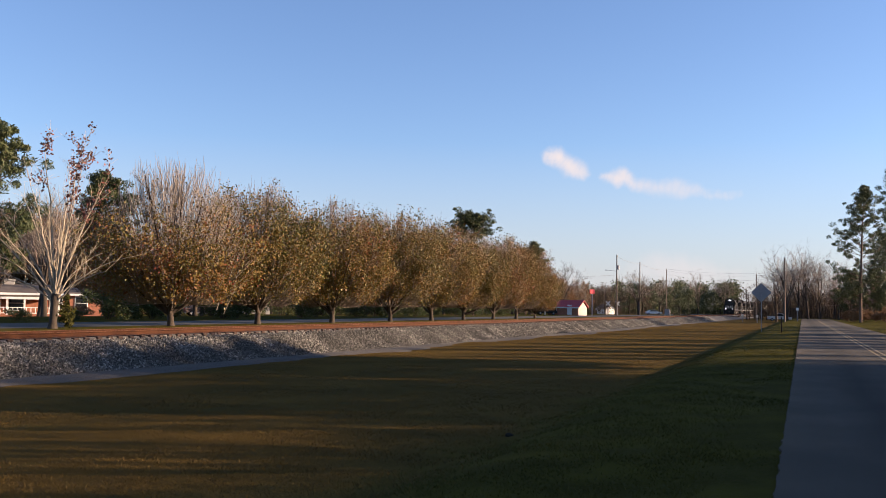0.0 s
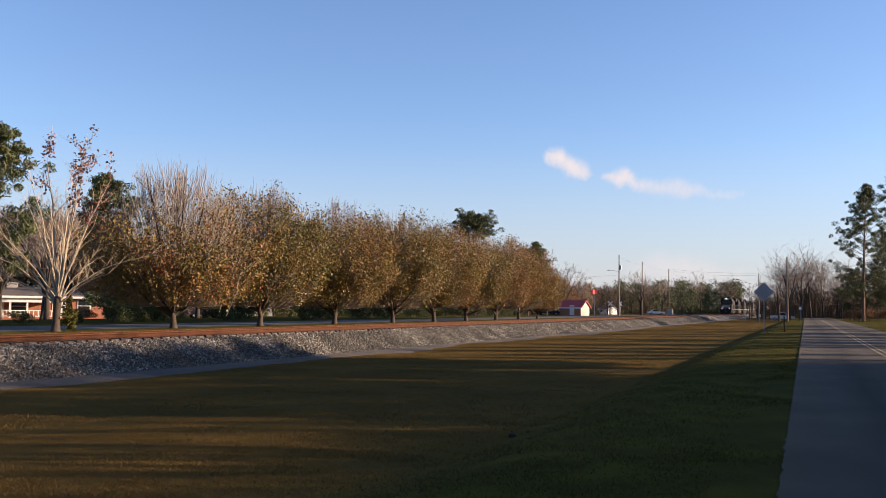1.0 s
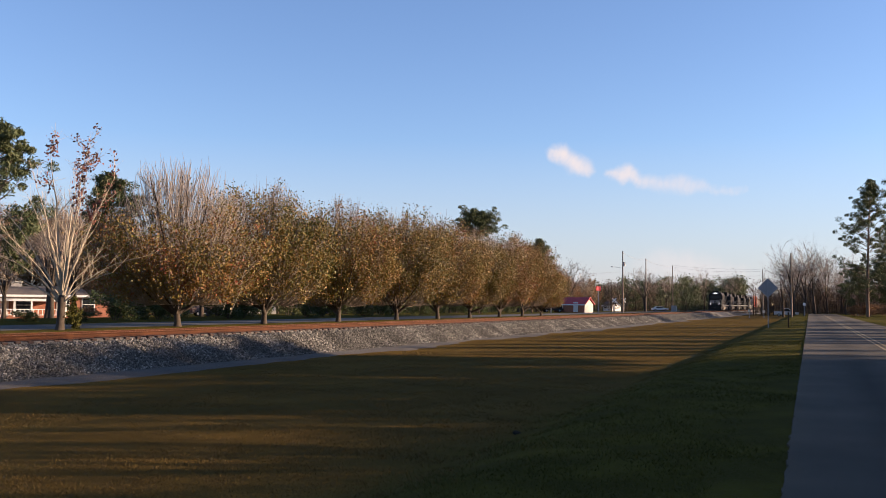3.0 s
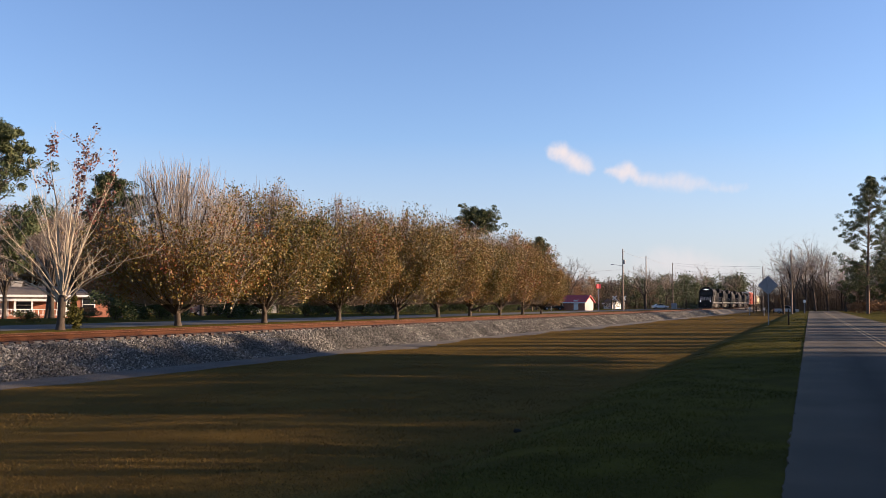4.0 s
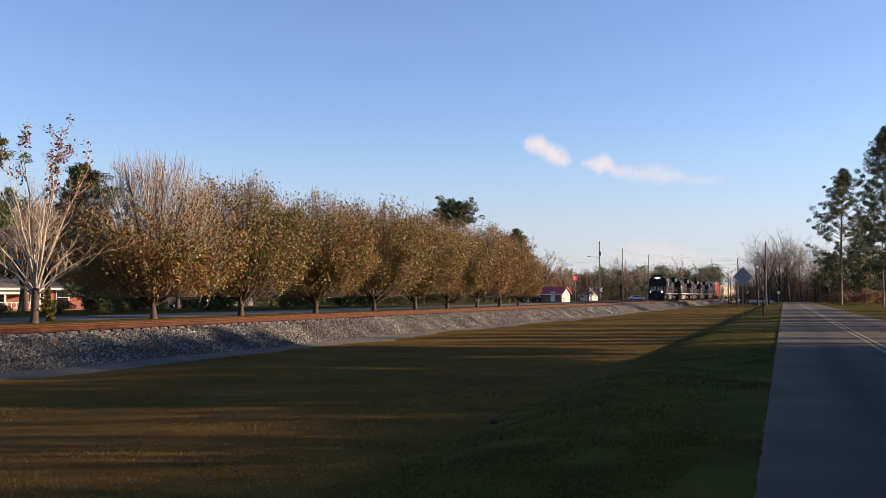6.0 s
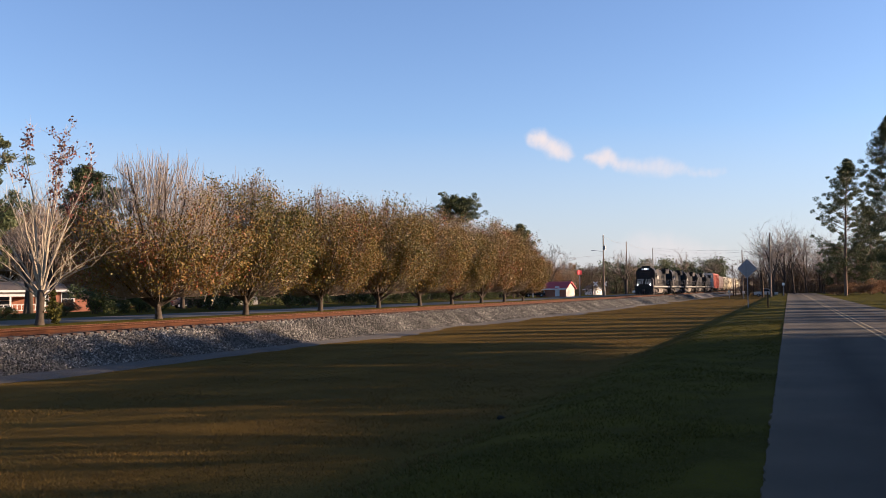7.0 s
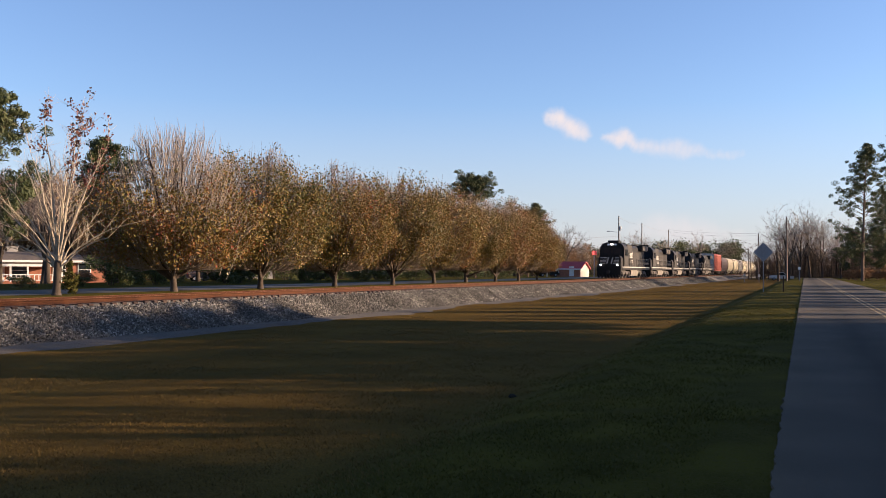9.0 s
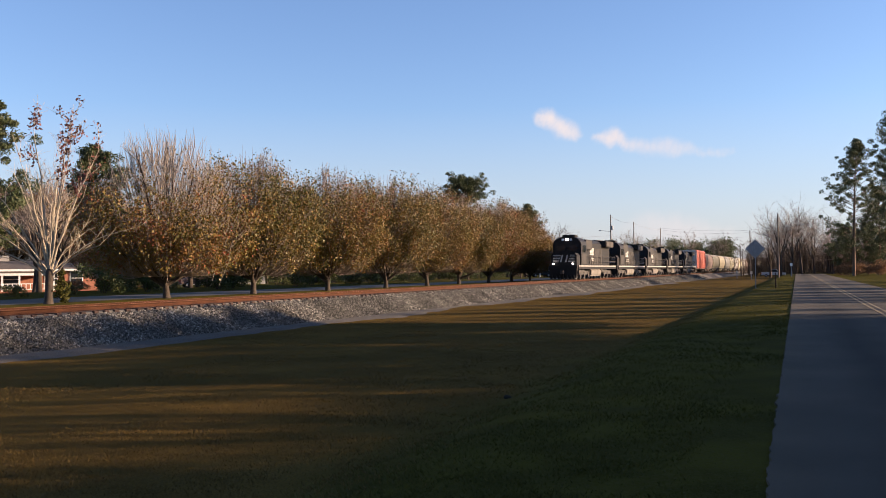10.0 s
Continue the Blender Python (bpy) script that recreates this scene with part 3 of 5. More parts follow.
def make_ground():
    xs = []
    for (a, _), (b, _) in zip(PROFILE, PROFILE[1:]):
        n = 3 if -22 < a < -0.6 else 1
        xs += [a + (b - a) * i / n for i in range(n)]
    xs.append(PROFILE[-1][0])
    ys = [-400, -150, -60, -30] + list(np.arange(-15, 80, 1.5)) + list(np.arange(80, 200, 5)) + [210, 230, 260, 300, 350, 420, 600, 1000, 1800, 3500]
    rows, verts = len(xs), []
    for y in ys:
        for x in xs:
            z = height(x)
            if -24 < x < -0.8 and y < 220:
                z += 0.035 * noise.noise((x * 0.35, y * 0.35, 1.3)) + 0.05 * noise.noise((x * 0.1, y * 0.1, 7.7))
            verts.append((sheared(x, y), y, z))
    faces = [(j * rows + i, j * rows + i + 1, (j + 1) * rows + i + 1, (j + 1) * rows + i) for j in range(len(ys) - 1) for i in range(rows - 1)]
    me = np_mesh("ground", np.array(verts), np.array(faces))
    me.polygons.foreach_set("use_smooth", [True] * len(me.polygons))
    tagged(link_mesh("ground", me, M["ground"]), "dormant brown grass field with a green verge", "ground", kind="structure")


def strip(name, edges, y0, y1, z, material, label, category, thick=0.05, step=2.0, rough=0.0, parent=None):
    """A flat band between two x edges along the road or track, with slightly ragged sides."""
    ys = np.arange(y0, y1 + 0.01, step)
    v = []
    for y in ys:
        a = sheared(edges[0], y) + rough * (1.6 * noise.noise((y * 0.35, 1, 0)) + 2.0 * noise.noise((y * 1.7, 2, 0)) + 3.2 * noise.noise((y * 5.3, 3, 0)))
        b = sheared(edges[1], y) + rough * (1.6 * noise.noise((y * 0.35, 5, 0)) + 2.0 * noise.noise((y * 1.7, 6, 0)) + 3.2 * noise.noise((y * 5.3, 7, 0)))
        v += [(a, y, z - thick), (a, y, z), (b, y, z), (b, y, z - thick)]
    f = [(j * 4 + i, j * 4 + i + 1, j * 4 + i + 5, j * 4 + i + 4) for j in range(len(ys) - 1) for i in range(3)]
    ob = link_mesh(name, np_mesh(name, np.array(v), np.array(f)), material, parent)
    return tagged(ob, label, category, kind="structure") if category else ob


make_ground()
road = strip("road", (-0.24, 6.05), -60, 252, 0.0, M["asphalt"], "worn grey asphalt road with a double yellow line", "road", 0.06, 0.12, 0.011)
for dx in (-0.13, 0.13):
    strip("road_marking", (2.82 + dx - 0.05, 2.82 + dx + 0.05), -60, 248, 0.005, M["yellow"], "faded double yellow centre line", "", 0.004, 4, 0.006, road)
strip("street", (-42.8, -34.6), -120, 420, 0.15, M["street"], "grey asphalt street beyond the track", "road", 0.12, 5, 0.05)

# ---- railway ----
RAIL_X, RAIL_Z = -23.0, 0.50
TURN = -math.degrees(math.atan(SLOPE))


def on_track(y, dx=0.0, dz=0.0):
    """A pose on the track at y along the road, facing along it."""
    return pose(RAIL_X + SLOPE * (y - 97.6) + dx, y, RAIL_Z + dz, 0, 0, TURN)


def make_track():
    prof = [(-4.1, -0.9), (-1.95, 0.28), (-1.2, 0.32), (1.2, 0.32), (1.30, 0.20), (2.0, 0.15), (3.42, -0.60), (4.5, -0.615), (6.2, -0.84)]
    ys = list(np.arange(-60, 200, 0.6)) + list(np.arange(200, 800, 8))
    v = []
    for y in ys:
        for i, (a, z) in enumerate(prof):
            v.append((RAIL_X + SLOPE * (y - 97.6) + a + (1.3 * noise.noise((y * 0.10, i, 0)) + 0.5 * noise.noise((y * 0.55, i, 2)) if i > 6 else 0.05 * noise.noise((y * 0.3, i, 9))), y, z + (0.07 if i == 7 else 0.02) * noise.noise((y * 0.5, i, 5))))
    n = len(prof)
    f = [(j * n + i, j * n + i + 1, (j + 1) * n + i + 1, (j + 1) * n + i) for j in range(len(ys) - 1) for i in range(n - 1)]
    me = np_mesh("ballast_bed", np.array(v), np.array(f))
    bed = tagged(link_mesh("ballast_bed", me, M["gravel"]), "grey crushed stone ballast bank under the track", "ballast", kind="structure")
    bed.data.materials.append(M["subballast"])
    for p in bed.data.polygons:
        if p.index % (n - 1) >= 6:
            p.material_index = 1
    for s, nm in ((-0.7535, "rail"), (0.7535, "rail")):
        pr = [(-0.07, -0.17), (0.07, -0.17), (0.07, -0.155), (0.012, -0.13), (0.012, -0.045), (0.036, -0.03), (0.036, -0.004), (0.026, 0.0), (-0.026, 0.0), (-0.036, -0.004), (-0.036, -0.03), (-0.012, -0.045), (-0.012, -0.13), (-0.07, -0.155)]
        bm = bmesh.new()
        extrude_profile(bm, [(a + s, z) for a, z in pr], -160, 700, "Y")
        ob = part(nm, bm, M["rust"], m=on_track(97.6))
        tagged(ob, "rusty steel rail on wooden ties", "rail", kind="structure")
        bm = bmesh.new()
        box(bm, s - 0.022, s + 0.022, -160, 700, 0.0, 0.003)
        part("rail_head", bm, M["railtop"], ob, "worn shiny running surface")


make_track()


def make_stones():
    """Loose crushed stone lying on the near face and shoulder of the ballast."""
    rng = np.random.default_rng(9)
    n = 100000
    y = 14 + 200 * rng.random(n) ** 2.0
    u = rng.random(n)
    a = np.where(u < 0.16, 1.27 + 0.68 * u / 0.16, 1.95 + 1.65 * (u - 0.16) / 0.84)
    z = np.where(u < 0.16, 0.215 - 0.06 * u / 0.16, 0.165 - 0.765 * (a - 1.95) / 1.47)
    z = np.maximum(z + 0.015, -0.60)
    c = np.stack([RAIL_X + SLOPE * (y - 97.6) + a + rng.normal(0, 0.03, n), y, z + rng.normal(0.0, 0.02, n)], 1)
    q = rng.normal(size=(n, 3, 3))
    e1 = q[:, 0] / np.linalg.norm(q[:, 0], axis=1)[:, None]
    e2 = np.cross(e1, q[:, 1])
    e2 /= np.linalg.norm(e2, axis=1)[:, None]
    e3 = np.cross(e1, e2)
    s = ((0.029 + 0.00022 * y) * rng.uniform(0.6, 1.5, n))[:, None]
    k = [e1 * s * 1.25, e2 * s, e3 * s * 0.75]
    v = np.stack([c + k[0], c + k[1], c - k[0], c - k[1], c + k[2], c - k[2]], 1).reshape(-1, 3)
    f = np.array([(0, 1, 4), (1, 2, 4), (2, 3, 4), (3, 0, 4), (1, 0, 5), (2, 1, 5), (3, 2, 5), (0, 3, 5)])
    f = (f[None] + 6 * np.arange(n)[:, None, None]).reshape(-1, 3)
    tagged(link_mesh("ballast_stones", np_mesh("ballast_stones", v, f), M["stone"]), "loose grey and white crushed stone on the bank", "stone", kind="stuff")


make_stones()


def make_grass():
    """Short dry blades on the mown field, greener towards the road."""
    rng = np.random.default_rng(12)
    n = 380000
    r = 5.0 + 44.5 * rng.random(n) ** 1.8
    r[:40000] = 40 + 110 * rng.random(40000) ** 1.3
    a = np.radians(rng.uniform(-52, 3, n))
    a[:40000] = np.radians(rng.uniform(-30, 0, 40000))
    x, y = r * np.sin(a), r * np.cos(a)
    ok = (x < -0.16 - 0.12 * rng.random(n)) & (x > -19.2)
    x, y = x[ok], y[ok]
    g = np.array([height(v) for v in x])
    g = g + np.array([0.035 * noise.noise((p * 0.35, q * 0.35, 1.3)) + 0.05 * noise.noise((p * 0.1, q * 0.1, 7.7)) for p, q in zip(x, y)])
    clump = np.array([noise.noise((p * 1.3, q * 1.3, 3.0)) for p, q in zip(x, y)])
    ok = clump + rng.normal(0, 0.25, len(x)) > -0.15
    x, y, g = x[ok], y[ok], g[ok]
    for name, sel, m, lab in (("dry_grass", x < -4.2 + rng.normal(0, 0.7, len(x)), "straw", "short dry brown grass blades on the field"), ("green_grass", None, "blade", "short green grass blades on the verge")):
        if sel is None:
            sel = ~last
        last = sel
        c = np.stack([x[sel], y[sel], g[sel] - 0.01], 1)
        k = len(c)
        h = rng.uniform(0.018, 0.045, k)
        t = rng.uniform(0, 6.28, k)
        w = 0.005 + 0.0004 * c[:, 1]
        side = np.stack([np.cos(t) * w, np.sin(t) * w, np.zeros(k)], 1)
        tip = c + np.stack([rng.normal(0, 0.03, k), rng.normal(0, 0.03, k), h], 1)
        v = np.stack([c - side, c + side, tip], 1).reshape(-1, 3)
        tagged(link_mesh(name, np_mesh(name, v, np.arange(3 * k).reshape(k, 3)), M[m]), lab, "grass", kind="stuff")


make_grass()

# ---- trees ----
def plant(name, meshes, mats, m, label, category, group="", names=("trunk", "branching", "crown")):
    e = thing(name, m, label, category, group)
    for nm, me, mt in zip(names, meshes, mats):
        link_mesh(nm, me, M[mt], e)
    return e


def at(x, y, turn=0.0, dz=0.0, s=True):
    return pose(sheared(x, y) if s else x, y, height(x) + dz, 0, 0, turn)


def make_pears():
    lab = "pear tree with rust-brown and olive autumn leaves"
    kinds = [pear_meshes(11, 9.5, 46000, 0.60, 1.42, 780), pear_meshes(12, 9.3, 62000, 0.84, 1.25, 420), pear_meshes(13, 9.4, 56000, 0.78, 1.25, 420), pear_meshes(14, 9.5, 64000, 0.88, 1.25, 360)]
    base = [plant("pear_tree", k, ("bark", tw, "pear"), pose(0, 0, 0), lab, "tree", "row of pear trees along the street") for k, tw in zip(kinds, ("twig", "shadetwig", "shadetwig", "shadetwig"))]
    # y along the row, kind, turn, size
    spots = [(43.05, 0, 20, 1.0), (51.6, 1, 75, 1.0), (61.4, 2, 140, 1.0), (71.5, 3, 200, 1.02), (80.5, 1, 300, 1.03), (88.9, 2, 10, 1.0), (98.2, 3, 80, 1.02), (106.6, 1, 160, 1.0), (114.5, 2, 250, 0.8)]
    used = set()
    for y, k, turn, size in spots:
        m = at(-31.3, y, turn)
        if k in used:
            ob = copy_thing(base[k], m)
        else:
            ob = base[k]
            ob.matrix_basis = m
            used.add(k)
        ob.scale = (size, size, size)
    base[0]["label"] = "half-bare pear tree, twiggy top over yellow-green lower leaves"


make_pears()


def make_front_tree():
    """The pale, nearly bare tree with a few red leaves at the ends of its upright limbs."""
    rnd, rng = random.Random(21), np.random.default_rng(5)
    wood, fine, leafy = Tubes(), Tubes(), []
    trunk = bough(rnd, Vector((0, 0, -0.15)), Vector((0.02, 0, 1)), 1.75, Vector((0, 0, 0.1)), 5, 0.02)
    wood.path(trunk, [0.27, 0.19, 0.17, 0.17, 0.18, 0.15], 10)
    # limbs: how far the tip swings across the row and towards the road, its height, thickness, leafy or bare
    limbs = [(-0.5, 0.4, 8.9, 0.050, 1), (0.85, -0.3, 9.0, 0.060, 1), (1.2, 0.5, 8.1, 0.045, 1), (2.3, 0.2, 7.7, 0.048, 1), (0.3, -0.5, 7.2, 0.062, 0), (-0.2, 0.7, 6.6, 0.05, 0),
             (-2.5, 0.3, 6.2, 0.052, 0), (-3.6, -0.6, 5.4, 0.048, 0), (-1.5, -0.8, 7.3, 0.052, 0), (-1.0, 0.9, 6.3, 0.046, 0), (-3.2, 0.8, 4.0, 0.045, 0), (-2.0, 1.5, 5.0, 0.042, 0),
             (2.4, 0.6, 2.9, 0.040, 0), (1.7, -0.9, 3.9, 0.042, 0), (-2.8, -1.0, 2.5, 0.040, 0), (-3.4, 0.4, 3.1, 0.040, 0), (3.2, -0.3, 3.7, 0.038, 0), (0.9, 1.8, 5.6, 0.042, 0), (-0.6, -1.9, 5.4, 0.042, 0)]
    row, face = Vector((0.936, 0.352, 0)), Vector((-0.352, 0.936, 0))
    for side, deep, high, thick, leaf in limbs:
        foot = trunk[4].lerp(trunk[5], rnd.random()) - Vector((0, 0, rnd.uniform(0, 0.35)))
        end = row * side * 1.05 - face * deep + Vector((0, 0, high * 0.905))
        bent = foot + Vector(((end - foot).x * 0.34, (end - foot).y * 0.34, (end - foot).z * (0.75 if high < 4.2 else 0.5)))
        pts = []
        for i in range(10):
            u = i / 9
            p = foot.lerp(bent, u).lerp(bent.lerp(end, u), u)
            pts.append(p + Vector((rnd.gauss(0, 0.035), rnd.gauss(0, 0.035), 0)) * min(1, i))
        fine.path(pts, taper(thick * (1.5 if high > 7 else 1.0), 0.012, 10), 6)
        for j in range(11 if high > 6.5 else 6):
            k = rnd.randint(3, 9)
            d2 = ((pts[k] - pts[k - 1]).normalized() * 1.1 + Vector((rnd.gauss(0, .6), rnd.gauss(0, .6), rnd.gauss(0.1, .4)))).normalized()
            q = bough(rnd, pts[k], d2, rnd.uniform(0.5, 1.3), Vector((0, 0, 0.25)), 4, 0.08)
            fine.path(q, taper(0.017, 0.007, 5), 3)
            if leaf and k > 5:
                leafy += q[1:] + [pts[k]]
            for _ in range(3):
                w = bough(rnd, q[rnd.randint(1, 4)], (d2 + Vector((rnd.gauss(0, .6), rnd.gauss(0, .6), rnd.gauss(0.1, .4)))).normalized(), rnd.uniform(0.3, 0.8), Vector((0, 0, 0.2)), 2, 0.1)
                fine.path(w, taper(0.009, 0.005, 3), 3)
    tip = np.array([tuple(p) for p in leafy])
    pick = tip[rng.integers(0, len(tip), 850)] + rng.normal(scale=0.13, size=(850, 3))
    plant("maple_tree", (wood.mesh("trunk"), fine.mesh("branching"), leaf_mesh("crown", pick, 0.075, 0.65, rng)), ("bark", "palebark", "maple"), at(-31.2, 34.35), "pale upright bare tree with few red leaves", "tree")
    e = thing("ivy_sprout", at(-30.9, 34.9), "fresh green sprouts at the foot of the bare tree", "bush")
    link_mesh("crown", bush_mesh(77, 0.9, 1.5, 900, 0.06), M["blade"], e)



make_front_tree()


def make_lawn_trees():
    """Brown-leaved trees on the lawns beyond the street."""
    first = None
    for i, (x, y, z) in enumerate(((-97.0, 97.0, 1.65), (-91.0, 100.5, 1.55), (-96.0, 108.5, 1.7), (-61.5, 74.0, 0.9), (-57.5, 69.5, 0.8), (-86.0, 106.0, 1.35))):
        m = at(x, y, i * 75)
        if first is None:
            first = plant("lawn_tree", pear_meshes(81, 9.0, 34000, 0.95, 1.2, 260, 2.9), ("bark", "twig", "russet"), m, "brown-leaved tree on the lawns beyond the street", "tree", "lawn trees")
            ob = first
        else:
            ob = copy_thing(first, m)
        ob.scale = (z, z, z)


make_lawn_trees()

PINES = {}


def pine(x, y, h, seed, turn=0, radius=None, crown=0.45, label="tall dark green pine tree", group=""):
    key = (seed, h, crown)
    if key not in PINES:
        PINES[key] = plant("pine_tree", pine_meshes(seed, h, crown, radius or h * 0.15, int(h * 16), 90, 0.012 * h), ("pinebark", "needle"), at(x, y, turn), label, "tree", group, ("trunk", "crown"))
        return PINES[key]
    return copy_thing(PINES[key], at(x, y, turn))


# pines beside the road, and those behind the pear trees
pine(9.9, 190, 24.8, 31, 0, 6.0, 0.16)
pine(9.3, 214, 10.2, 39, 0, 3.4, 0.2)
pine(13.6, 209, 10.2, 39, 140, 3.4, 0.2)
pine(14.2, 152, 26.0, 32, 60, 5.0, 0.2)
pine(15.5, 205, 17, 33, 20, 4.0, 0.2)
pine(20, 215, 19, 33, 130, 4.0, 0.2)
pine(-52, 150, 16.4, 34, 0, 4.3, 0.78)
pine(-60, 72, 13.2, 35, 30, 2.9, 0.45)
pine(-53.0, 51.4, 14.0, 36, 90, 4.4, 0.22)
pine(-47, 170, 13.5, 37, 0, 2.6, 0.3)
pine(-50, 174, 12.6, 37, 80, 2.6, 0.3)

# unseen pines, placed so sun passes under their crowns onto the verge
for y, turn in ((40.6, 0), (44.2, 120), (47.6, 240)):
    pine(14.3, y, 8.4, 38, turn, 2.9, 0.54)

# trees on the sunny side of the road, whose shade lies over the field
# out of view; the low row is added to block light under the crowns
SHADE = [(14, -14, 8, 1), (14, -6, 7.6, 1), (15, 1, 8, 1), (14, 8, 7.6, 1), (14, 13.4, 7.6, 1), (14, 20.2, 4.1, 0.9), (14, 23.4, 4.2, 0.9), (14, 29.6, 7.4, 1.15), (15, 34.5, 7.3, 1.1), (14, 51.5, 7.2, 0.2), (15, 54.5, 7.0, 0.3), (14, 58.5, 7.8, 0.45), (16, 64, 8.4, 0.28),
         (14.5, 69.5, 7.4, 0.5), (15, 77, 7.8, 0.3), (17, 82, 8.2, 0.5), (16, 91, 8.0, 0.25), (16, 98, 8.4, 0.55), (15, 108, 7.6, 0.3), (17, 116, 8.4, 0.55), (16, 124, 8.0, 0.3)] + [(12.6, y, 4.3, 1.2) for y in (-10, -5, 0, 4.5, 9, 13, 15.2, 17, 19.3, 21.5, 23.8, 26, 28, 30, 33.5)]
BROAD = None
for i, (x, y, h, wide) in enumerate(SHADE):
    if BROAD is None:
        BROAD = plant("evergreen_oak", pear_meshes(41, 9.2, 32000, 1.0, 1.2), ("bark", "twig", "shrub"), at(x, y), "dense evergreen roadside tree, out of view, giving shade", "tree", "roadside trees")
        ob = BROAD
    else:
        ob = copy_thing(BROAD, at(x, y, i * 67))
    ob.scale = (h / 9.0 * 1.15 * wide, h / 9.0 * 1.15 * wide, h / 9.0)


# ---- train ----
def make_loco(label):
    e = thing("locomotive", pose(0, 0, 0), label, "locomotive", "train engines")
    # local -y is the front; length 22.3
    L = 22.0
    part("frame", boxes((-1.5, 1.5, 1.2, L - 0.3, 1.15, 1.55), (-1.45, 1.45, 0.5, L - 0.2, 1.3, 1.5)), M["black"], e)
    part("sill_stripe", boxes((1.5, 1.53, 1.3, L - 0.6, 1.42, 1.53)), M["dullwhite"], e, "white stripe along the walkway")
    bm = bmesh.new()
    extrude_profile(bm, [(-1.5, 1.5), (1.5, 1.5), (1.55, 3.75), (1.45, 4.1), (1.15, 4.42), (0.7, 4.58), (-0.7, 4.58), (-1.15, 4.42), (-1.45, 4.1), (-1.55, 3.75)], 2.2, 4.9, "Y")
    cab = part("cab", bm, M["black"], e)
    for s in (-0.63, 0.63):
        part("windscreen", boxes((s - 0.51, s + 0.51, 2.17, 2.21, 3.1, 3.75)), M["glass"], cab)
    for y in (2.9, 3.75):
        part("side_window", boxes((1.53, 1.57, y, y + 0.7, 2.95, 3.7)), M["glass"], cab)
    part("cooler", boxes((-0.7, 0.7, 3.0, 4.4, 4.6, 4.85), bevel=0.05), M["black"], cab)
    bm = bmesh.new()
    extrude_profile(bm, [(-1.42, 1.4), (1.42, 1.4), (1.42, 2.55), (1.2, 2.85), (-1.2, 2.85), (-1.42, 2.55)], 0.75, 2.3, "Y")
    nose = part("nose", bm, M["black"], e)
    for i in range(5):
        for a, b in ((-1.15, -0.55 + 0.06 * i), (0.45 + 0.06 * i, 1.15)):
            part("nose_stripe", boxes((a, b, 0.735, 0.752, 1.90 + i * 0.17, 1.98 + i * 0.17)), M["dullwhite"], nose, "white stripe on the nose")
    bm = bmesh.new()
    for a in (-0.42, 0.12):
        extrude_profile(bm, [(a, 1.9), (a + 0.16, 1.9), (a + 0.36, 2.66), (a + 0.20, 2.66)], 0.732, 0.75, "Y")
    part("nose_emblem", bm, M["dullwhite"], nose, "plain slanted white emblem")
    for s in (-0.45, 0.45):
        part("number_board", boxes((s - 0.12, s + 0.12, 2.16, 2.2, 4.2, 4.42)), M["white"], cab)
    part("headlight", boxes((-0.2, 0.2, 2.13, 2.2, 4.24, 4.40)), M["lamp"], cab, "pair of lit headlights")
    for s in (-1.05, 1.05):
        bm = bmesh.new()
        cyl(bm, (s, 0.30, 1.72), (s, 0.42, 1.72), 0.09)
        part("ditch_light", bm, M["lamp"], e, "lit ditch light")
    bm = boxes((-1.5, 1.5, 0.35, 0.75, 1.0, 1.55), (-1.45, 1.45, 0.3, 0.36, 0.25, 1.25))
    for i in range(7):
        box(bm, -1.3 + i * 0.4, -1.1 + i * 0.4, 0.05, 0.32, 0.12, 0.5)
    part("pilot", bm, M["black"], e, "black plough pilot")
    bm = bmesh.new()
    cyl(bm, (0, -0.15, 0.85), (0, 0.35, 0.85), 0.16)
    box(bm, -0.16, 0.16, -0.35, -0.1, 0.65, 1.02)
    part("coupler", bm, M["grime"], e)
    # long hood
    bm = bmesh.new()
    extrude_profile(bm, [(-0.92, 1.5), (0.92, 1.5), (0.92, 4.05), (0.62, 4.42), (-0.62, 4.42), (-0.92, 4.05)], 4.9, L - 1.5, "Y")
    hood = part("long_hood", bm, M["black"], e)
    part("radiator_wing", boxes((-1.5, 1.5, L - 6.2, L - 1.7, 3.75, 4.5), bevel=0.08), M["black"], e)
    part("dynamic_brake_box", boxes((-1.35, 1.35, 5.2, 8.6, 3.3, 4.4), bevel=0.06), M["black"], e)
    for y in (16.6, 18.2, 19.8):
        bm = bmesh.new()
        cyl(bm, (0, y, 4.45), (0, y, 4.62), 0.62, seg=18)
        part("radiator_fan", bm, M["grime"], e)
    bm = bmesh.new()
    for i in range(3):
        cyl(bm, (-0.2 + 0.2 * i, 5.6, 4.48), (-0.2 + 0.2 * i, 5.1 + 0.1 * i, 4.62), 0.04, 0.09, 8)
    part("horn", bm, M["galv"], e)
    part("side_grille", boxes((1.5, 1.52, L - 6.0, L - 4.1, 3.85, 4.4)), M["grime"], e)
    part("side_grille", boxes((1.5, 1.52, L - 3.9, L - 2.0, 3.85, 4.4)), M["grime"], e)
    part("cab_side_panel", boxes((1.52, 1.545, 2.5, 4.7, 1.7, 2.8)), M["sunlit_dust"], cab)
    part("air_intake", boxes((1.35, 1.37, 5.3, 8.5, 3.36, 4.3)), M["sunlit_dust"], e)
